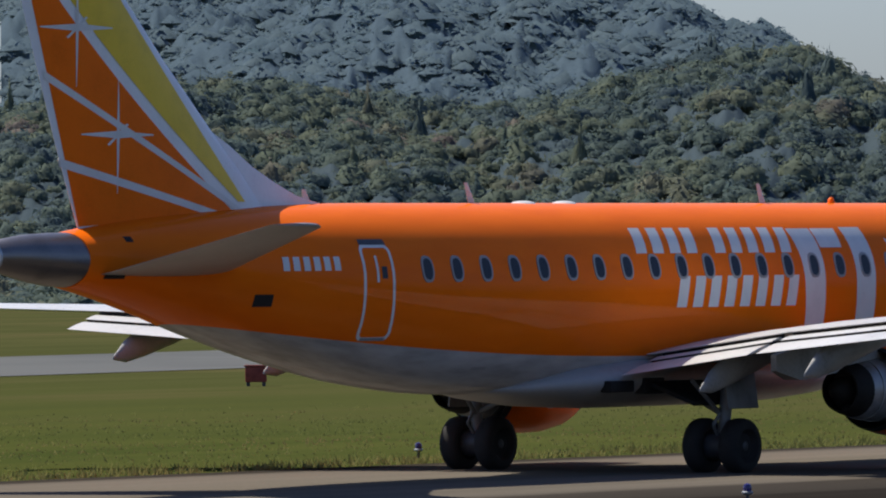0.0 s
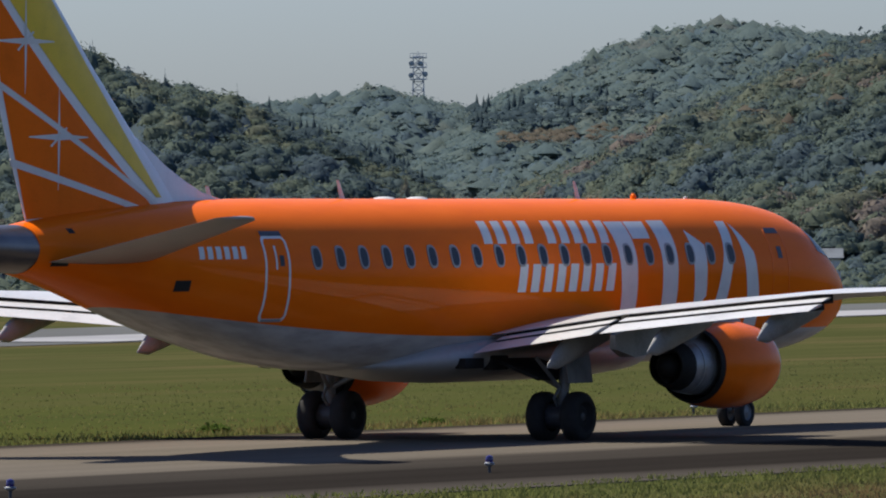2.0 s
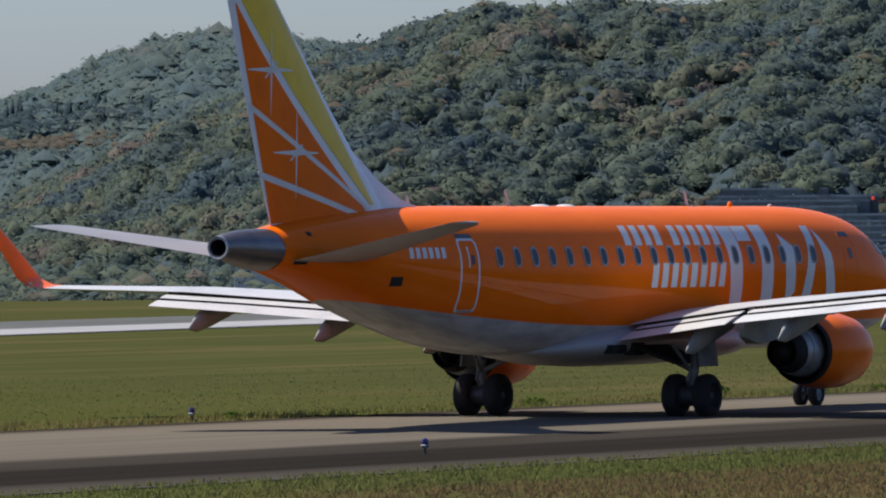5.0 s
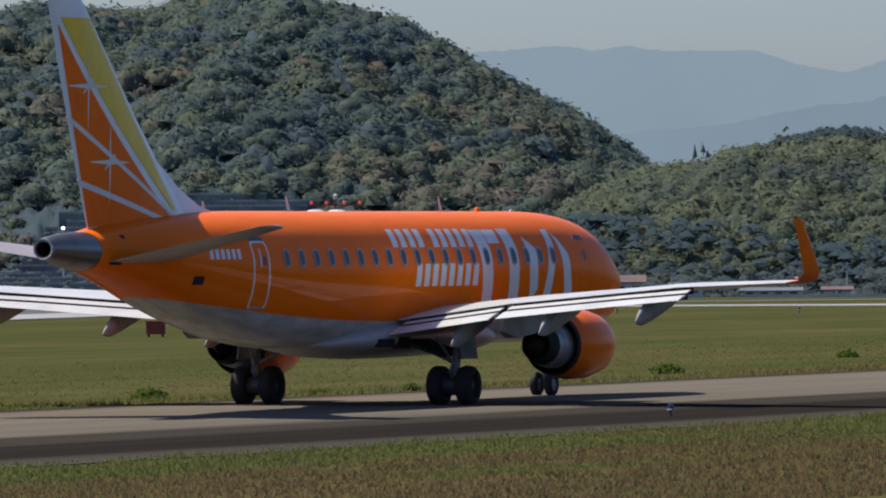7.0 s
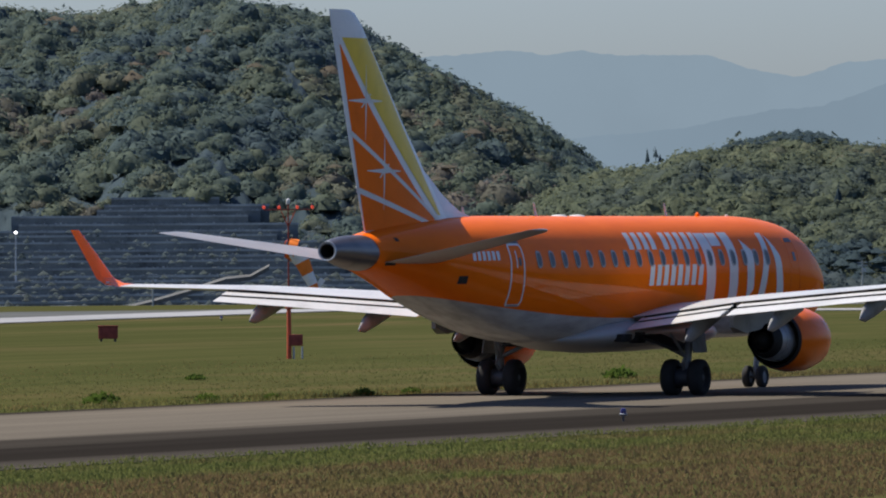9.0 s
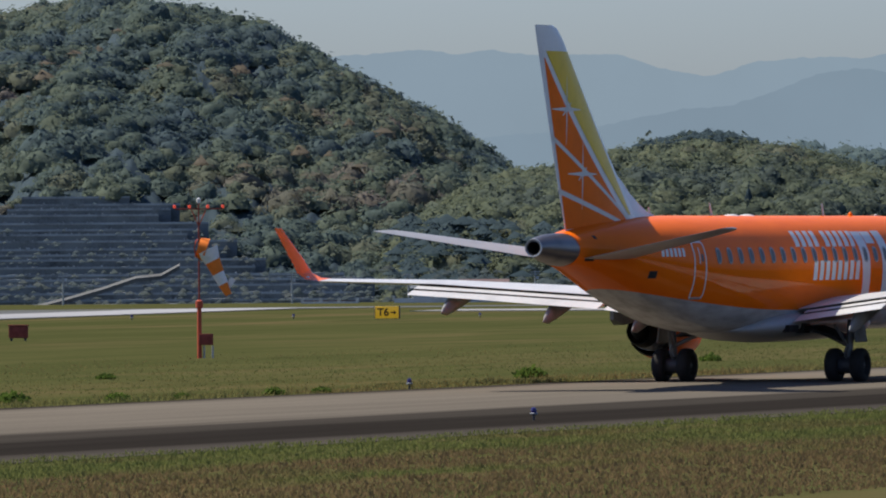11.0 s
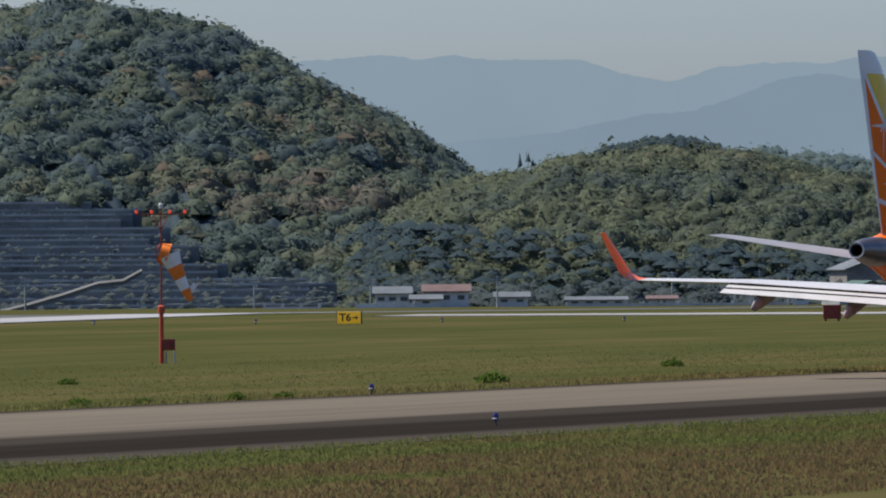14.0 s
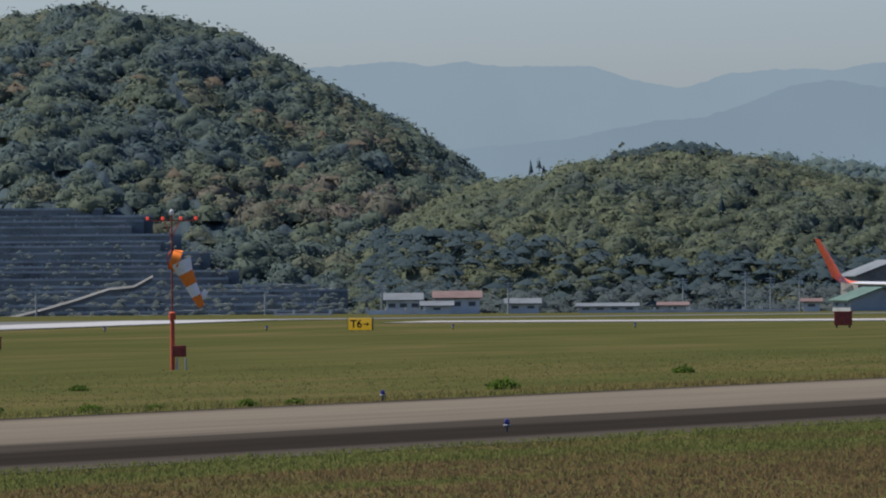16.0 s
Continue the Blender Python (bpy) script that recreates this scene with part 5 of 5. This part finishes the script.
def terraces():
    """Stepped retaining walls with rows of upright stones."""
    for i in range(-6, 12):
        el = -0.14 + 0.044 * i + 0.008 * math.sin(i * 1.7)
        r = 1440 + 10 * i
        a0, a1 = 62.9 + 0.045 * i + 0.05 * math.sin(i * 2.9), 65.50 - 0.065 * i + 0.16 * math.sin(i * 2.1)
        if i < 0:
            a0, a1 = 62.7 + 0.06 * (i % 3), 66.2 + 0.12 * math.sin(i * 2.3)
        if i > 8:
            a0 = 63.35 + 0.05 * i
        z = rise(r, el)
        t = thing("terrace", pose(0, 0, 0), "stepped stone terrace with rows of pale upright stones", "terrace", "hillside terraces", "structure")
        bm = bmesh.new()
        n = 30
        rows = [[bm.verts.new((rr * math.sin(radians(a)), rr * math.cos(radians(a)), zz + 0.12 * math.sin(a * 40 + i))) for a in np.linspace(a0, a1, n)] for rr, zz in ((r, z - 4.0), (r, z), (r + 0.4, z + 0.05), (r + 16, z + 0.1))]
        for p, q in zip(rows, rows[1:]):
            for k in range(n - 1):
                bm.faces.new((p[k], p[k + 1], q[k + 1], q[k]))
        part("retaining_wall", bm, TERRACE_M, t, smooth=False)
        bm = bmesh.new()
        rs = random.Random(i + 50)
        a = a0
        while a < a1:
            a += rs.uniform(0.012, 0.07)
            if rs.random() < 0.75 and a < a1:
                rr = r + rs.uniform(0.5, 3)
                x, y, h, w = rr * math.sin(radians(a)), rr * math.cos(radians(a)), rs.uniform(0.12, 0.45), rs.uniform(0.05, 0.14)
                box(bm, (x - w, y - w, z), (x + w, y + w, z + h))
        part("upright_stones", bm, COPING, t, smooth=False)
        bm = bmesh.new()
        for k in range(n - 1):
            u0, u1 = a0 + (a1 - a0) * k / (n - 1), a0 + (a1 - a0) * (k + 1) / (n - 1)
            p0, p1 = (r - 0.12) * Vector((math.sin(radians(u0)), math.cos(radians(u0)), 0)), (r - 0.12) * Vector((math.sin(radians(u1)), math.cos(radians(u1)), 0))
            v = [bm.verts.new(q) for q in ((p0.x, p0.y, z - 0.22), (p1.x, p1.y, z - 0.22), (p1.x, p1.y, z + 0.16), (p0.x, p0.y, z + 0.16))]
            bm.faces.new(v)
        part("coping", bm, COPING, t, smooth=False)


terraces()


def ramp_road():
    """A pale road that climbs the slope below the terraces."""
    t = thing("ramp_road", pose(0, 0, 0), "pale concrete road climbing the slope below the terraces", "road", kind="structure")
    pts = [(63.95, -0.42), (64.2, -0.36), (64.45, -0.29), (64.68, -0.215), (64.85, -0.20), (64.98, -0.13)]
    bm = bmesh.new()
    rows = []
    for a, el in pts:
        rows.append([bm.verts.new((rr * math.sin(radians(a)), rr * math.cos(radians(a)), rise(1318, el) + dz)) for rr, dz in ((1318, -0.6), (1318, 0.0), (1319, 0.12), (1320.5, 0.28), (1320.8, 0.36), (1323, 0.1))])
    for p, q in zip(rows, rows[1:]):
        for k in range(5):
            bm.faces.new((p[k], p[k + 1], q[k + 1], q[k]))
    part("road_body", bm, plain("slope_road", (0.115, 0.115, 0.108, 1), 0.9, 0, 0.25, 0.2), t, smooth=False)


ramp_road()


def lattice_tower():
    r, a = 2660, 58.39
    z0 = rise(r, 0.90)
    tall = rise(r, 1.27) - z0
    t = thing("lattice_tower", facing(a, r, z0), "grey steel lattice communications tower on the ridge", "tower")
    for sx in (-1, 1):
        for sy in (-1, 1):
            part("leg", tube((sx * 2.0, sy * 2.0, -6), (sx * 1.5, sy * 1.5, tall * 0.93), 0.22, 0.16, 6), STEEL, t)
    for k in range(6):
        h0, h1 = tall * k / 6 * 0.93, tall * (k + 1) / 6 * 0.93
        w0, w1 = 2.0 - 0.5 * k / 6, 2.0 - 0.5 * (k + 1) / 6
        bm = bmesh.new()
        for sy in (-1, 1):
            tube((-w0, sy * w0, h0), (w1, sy * w1, h1), 0.10, n=6, bm=bm)
            tube((w0, sy * w0, h0), (-w1, sy * w1, h1), 0.10, n=6, bm=bm)
            tube((-w1, sy * w1, h1), (w1, sy * w1, h1), 0.12, n=6, bm=bm)
        part("brace", bm, STEEL, t)
    for h in (0.50, 0.72, 0.90):
        part("platform", boxed((-2.7, -2.7, tall * h), (2.7, 2.7, tall * h + 0.3)), STEEL, t, smooth=False)
        bm = bmesh.new()
        for x in np.linspace(-2.6, 2.6, 6):
            tube((x, -2.6, tall * h + 0.3), (x, -2.6, tall * h + 1.5), 0.07, n=6, bm=bm)
        tube((-2.6, -2.6, tall * h + 1.5), (2.6, -2.6, tall * h + 1.5), 0.09, n=6, bm=bm)
        part("railing", bm, STEEL, t)
    for x, h in ((-2.3, 0.58), (2.2, 0.60), (0.6, 0.80), (-2.2, 0.80)):
        part("dish", lathe([(0.0, 0.0), (0.08, 0.5), (0.25, 0.85), (0.28, 0.85), (0.1, 0.0)], 'y', (x, -2.9, tall * h), 18), POST_M, t, "pale dish aerial")
    part("mast", tube((0, 0, tall * 0.9), (0, 0, tall * 1.03), 0.14, 0.07, 8), STEEL, t)


lattice_tower()


def lamp_post(turn, r, el):
    t = thing("lamp_post", facing(turn, r, rise(r, el)), "tall pole carrying a bright white lamp", "lamp")
    part("pole", tube((0, 0, -8), (0, 0, 0.3), 0.15, 0.10, 8), STEEL, t)
    part("lamp_head", lathe([(0.25, 0.05), (0.3, 0.24), (0.55, 0.26), (0.68, 0.12), (0.72, 0.0)], 'z', (0, 0, 0), 14), GLOW_WHITE, t, "bright white lamp")


lamp_post(63.243, 1420, 0.095)


# ---- shrubs and grass ----
def shrub_band(name, a0, a1, r0, r1, el0, el1, count, size, mat, label, seed):
    rs = np.random.RandomState(seed)
    a, r = a0 + (a1 - a0) * rs.rand(count), r0 + (r1 - r0) * rs.rand(count)
    el = el0 + (el1 - el0) * rs.rand(count) ** 1.5
    s = size * (0.5 + 0.8 * rs.rand(count))
    z = EYE + r * np.tan(np.radians(el))
    scatter(name, np.stack([r * np.sin(np.radians(a)), r * np.cos(np.radians(a)), z], 1), s, rs.randint(0, 11, count), mat, label, "shrubs")


# Valley shade and bluish haze are put into these leaf tones.
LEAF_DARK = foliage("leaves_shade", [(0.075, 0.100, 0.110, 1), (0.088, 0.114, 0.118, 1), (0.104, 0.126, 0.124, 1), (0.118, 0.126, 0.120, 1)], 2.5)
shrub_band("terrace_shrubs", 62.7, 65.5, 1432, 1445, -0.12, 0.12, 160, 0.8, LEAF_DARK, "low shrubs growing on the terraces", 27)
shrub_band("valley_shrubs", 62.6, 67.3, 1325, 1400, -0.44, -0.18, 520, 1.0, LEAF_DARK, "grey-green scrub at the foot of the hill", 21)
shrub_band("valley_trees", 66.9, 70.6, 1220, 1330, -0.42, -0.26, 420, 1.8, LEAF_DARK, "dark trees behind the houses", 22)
shrub_band("west_trees", 49.8, 62.8, 1260, 1420, -0.42, -0.22, 1300, 2.2, LEAF_NEAR, "green trees along the valley floor", 23)


def tufts(name, x0, x1, y0, y1, count, tall, mat, label, seed, per=3, thin=None):
    """Grass as single blades in small tufts."""
    rs = np.random.RandomState(seed)
    cx, cy = x0 + (x1 - x0) * rs.rand(count), y0 + (y1 - y0) * rs.rand(count)
    if thin is not None:
        keep = thin(cx, cy, rs)
        cx, cy = cx[keep], cy[keep]
    n = len(cx)
    clump = 0.55 + 0.45 * np.sin(cx * 0.9 + 3 * np.sin(cy * 0.7)) * np.sin(cy * 1.3 + 2 * np.sin(cx * 0.31))
    px, py = np.repeat(cx, per) + rs.normal(0, 0.05, n * per), np.repeat(cy, per) + rs.normal(0, 0.05, n * per)
    h = tall * (0.35 + 0.9 * rs.rand(n * per)) * (0.6 + 0.6 * np.repeat(clump, per))
    t = rs.rand(n * per) * 6.283
    w = 0.012 + 0.02 * rs.rand(n * per)
    wx, wy = np.cos(t) * w, np.sin(t) * w
    lx, ly = rs.normal(0, 0.45, n * per) * h, rs.normal(0, 0.45, n * per) * h
    a = np.stack([px - wx, py - wy, np.full_like(px, -0.01)], 1)
    b = np.stack([px + wx, py + wy, np.full_like(px, -0.01)], 1)
    c = np.stack([px + lx, py + ly, h], 1)
    v = np.stack([a, b, c], 1).reshape(-1, 3)
    f = np.arange(len(v)).reshape(-1, 3)
    tagged(new(name, from_arrays(name, v, f, mat, False)), label, "grass", kind="stuff")


tufts("grass_verge", 96, 222, 46, 67.7, 66000, 0.085, BLADE_NEAR, "unmown green and straw-brown grass beside the taxiway", 31, 3)
tufts("grass_meadow", 104, 320, 90.6, 128, 26000, 0.05, BLADE_FAR, "patchy airfield grass beyond the taxiway", 32, 3, lambda x, y, rs: rs.rand(len(x)) < np.clip((129 - y) / 22, 0, 1))
tufts("grass_edge", 104, 320, 90.2, 93.2, 9000, 0.14, BLADE_FAR, "rough grass at the pavement's far edge", 33, 4, lambda x, y, rs: rs.rand(len(x)) < np.exp(-(y - 90.4) * 0.7) + 0.15)


def weed(x, y, size, seed, label):
    t = thing("weed_clump", pose(x, y, 0), label, "weed", "weeds by the taxiway")
    rs = np.random.RandomState(seed)
    n = 260
    a, rad, u = rs.rand(n) * 6.283, size * np.sqrt(rs.rand(n)), rs.rand(n)
    c = np.stack([rad * np.cos(a) * 1.5, rad * np.sin(a), u * size * 0.75 * (1.1 - rad / size * 0.7)], 1)
    e = rs.normal(0, 1, (n, 2, 3))
    e *= (size * 0.17 * (0.6 + rs.rand(n)))[:, None, None] / np.linalg.norm(e, axis=2)[:, :, None]
    v = np.stack([c - e[:, 0], c + e[:, 0] * 0.4 - e[:, 1] * 0.7, c + e[:, 0], c + e[:, 1]], 1)
    v[..., 2] = np.maximum(v[..., 2], 0.0)
    part("leaves", from_arrays("leaves", v.reshape(-1, 3), np.arange(n * 4).reshape(-1, 4), WEED, False), None, t, smooth=False)
    bm = bmesh.new()
    for k in range(9):
        b, l = rs.rand() * 6.283, size * rs.uniform(0.3, 0.9)
        tube((0.2 * l * math.cos(b), 0.2 * l * math.sin(b), -0.02), (l * math.cos(b), l * math.sin(b), size * 0.6), 0.012, 0.006, 5, bm)
    part("stems", bm, WEED, t)


for k, (x, y, s) in enumerate(((226.4, 94.3, 0.46), (189.0, 92.9, 0.42), (141.5, 92.0, 0.30), (149.0, 91.4, 0.26), (200.6, 90.9, 0.28), (203.0, 90.6, 0.24), (258.0, 101.0, 0.34), (224.0, 107.0, 0.26), (192.5, 91.6, 0.30), (195.5, 91.2, 0.22), (162.0, 91.5, 0.25), (176.5, 91.4, 0.28))):
    weed(x, y, s, 50 + k, "leafy green weed clump at the edge of the grass")


# ---- what moves ----
def motions():
    walk(plane, [(t, pose(s, PLANE_Y, 0)) for t, _, _, s in AIM])
    ts, ss = [q[0] for q in AIM], [q[3] for q in AIM]
    for w, r in WHEELS:
        at = w.location.copy()
        step = 2 if r > 0.4 else 1
        rows = []
        for k in list(range(0, 480, step)) + [480]:
            a = math.degrees(float(np.interp(k / 30, ts, ss) - ss[0]) / r) % 360
            rows.append((k / 30, Matrix.Translation(at) @ pose(0, 0, 0, 0, a, 0)))
        walk(w, rows)


motions()
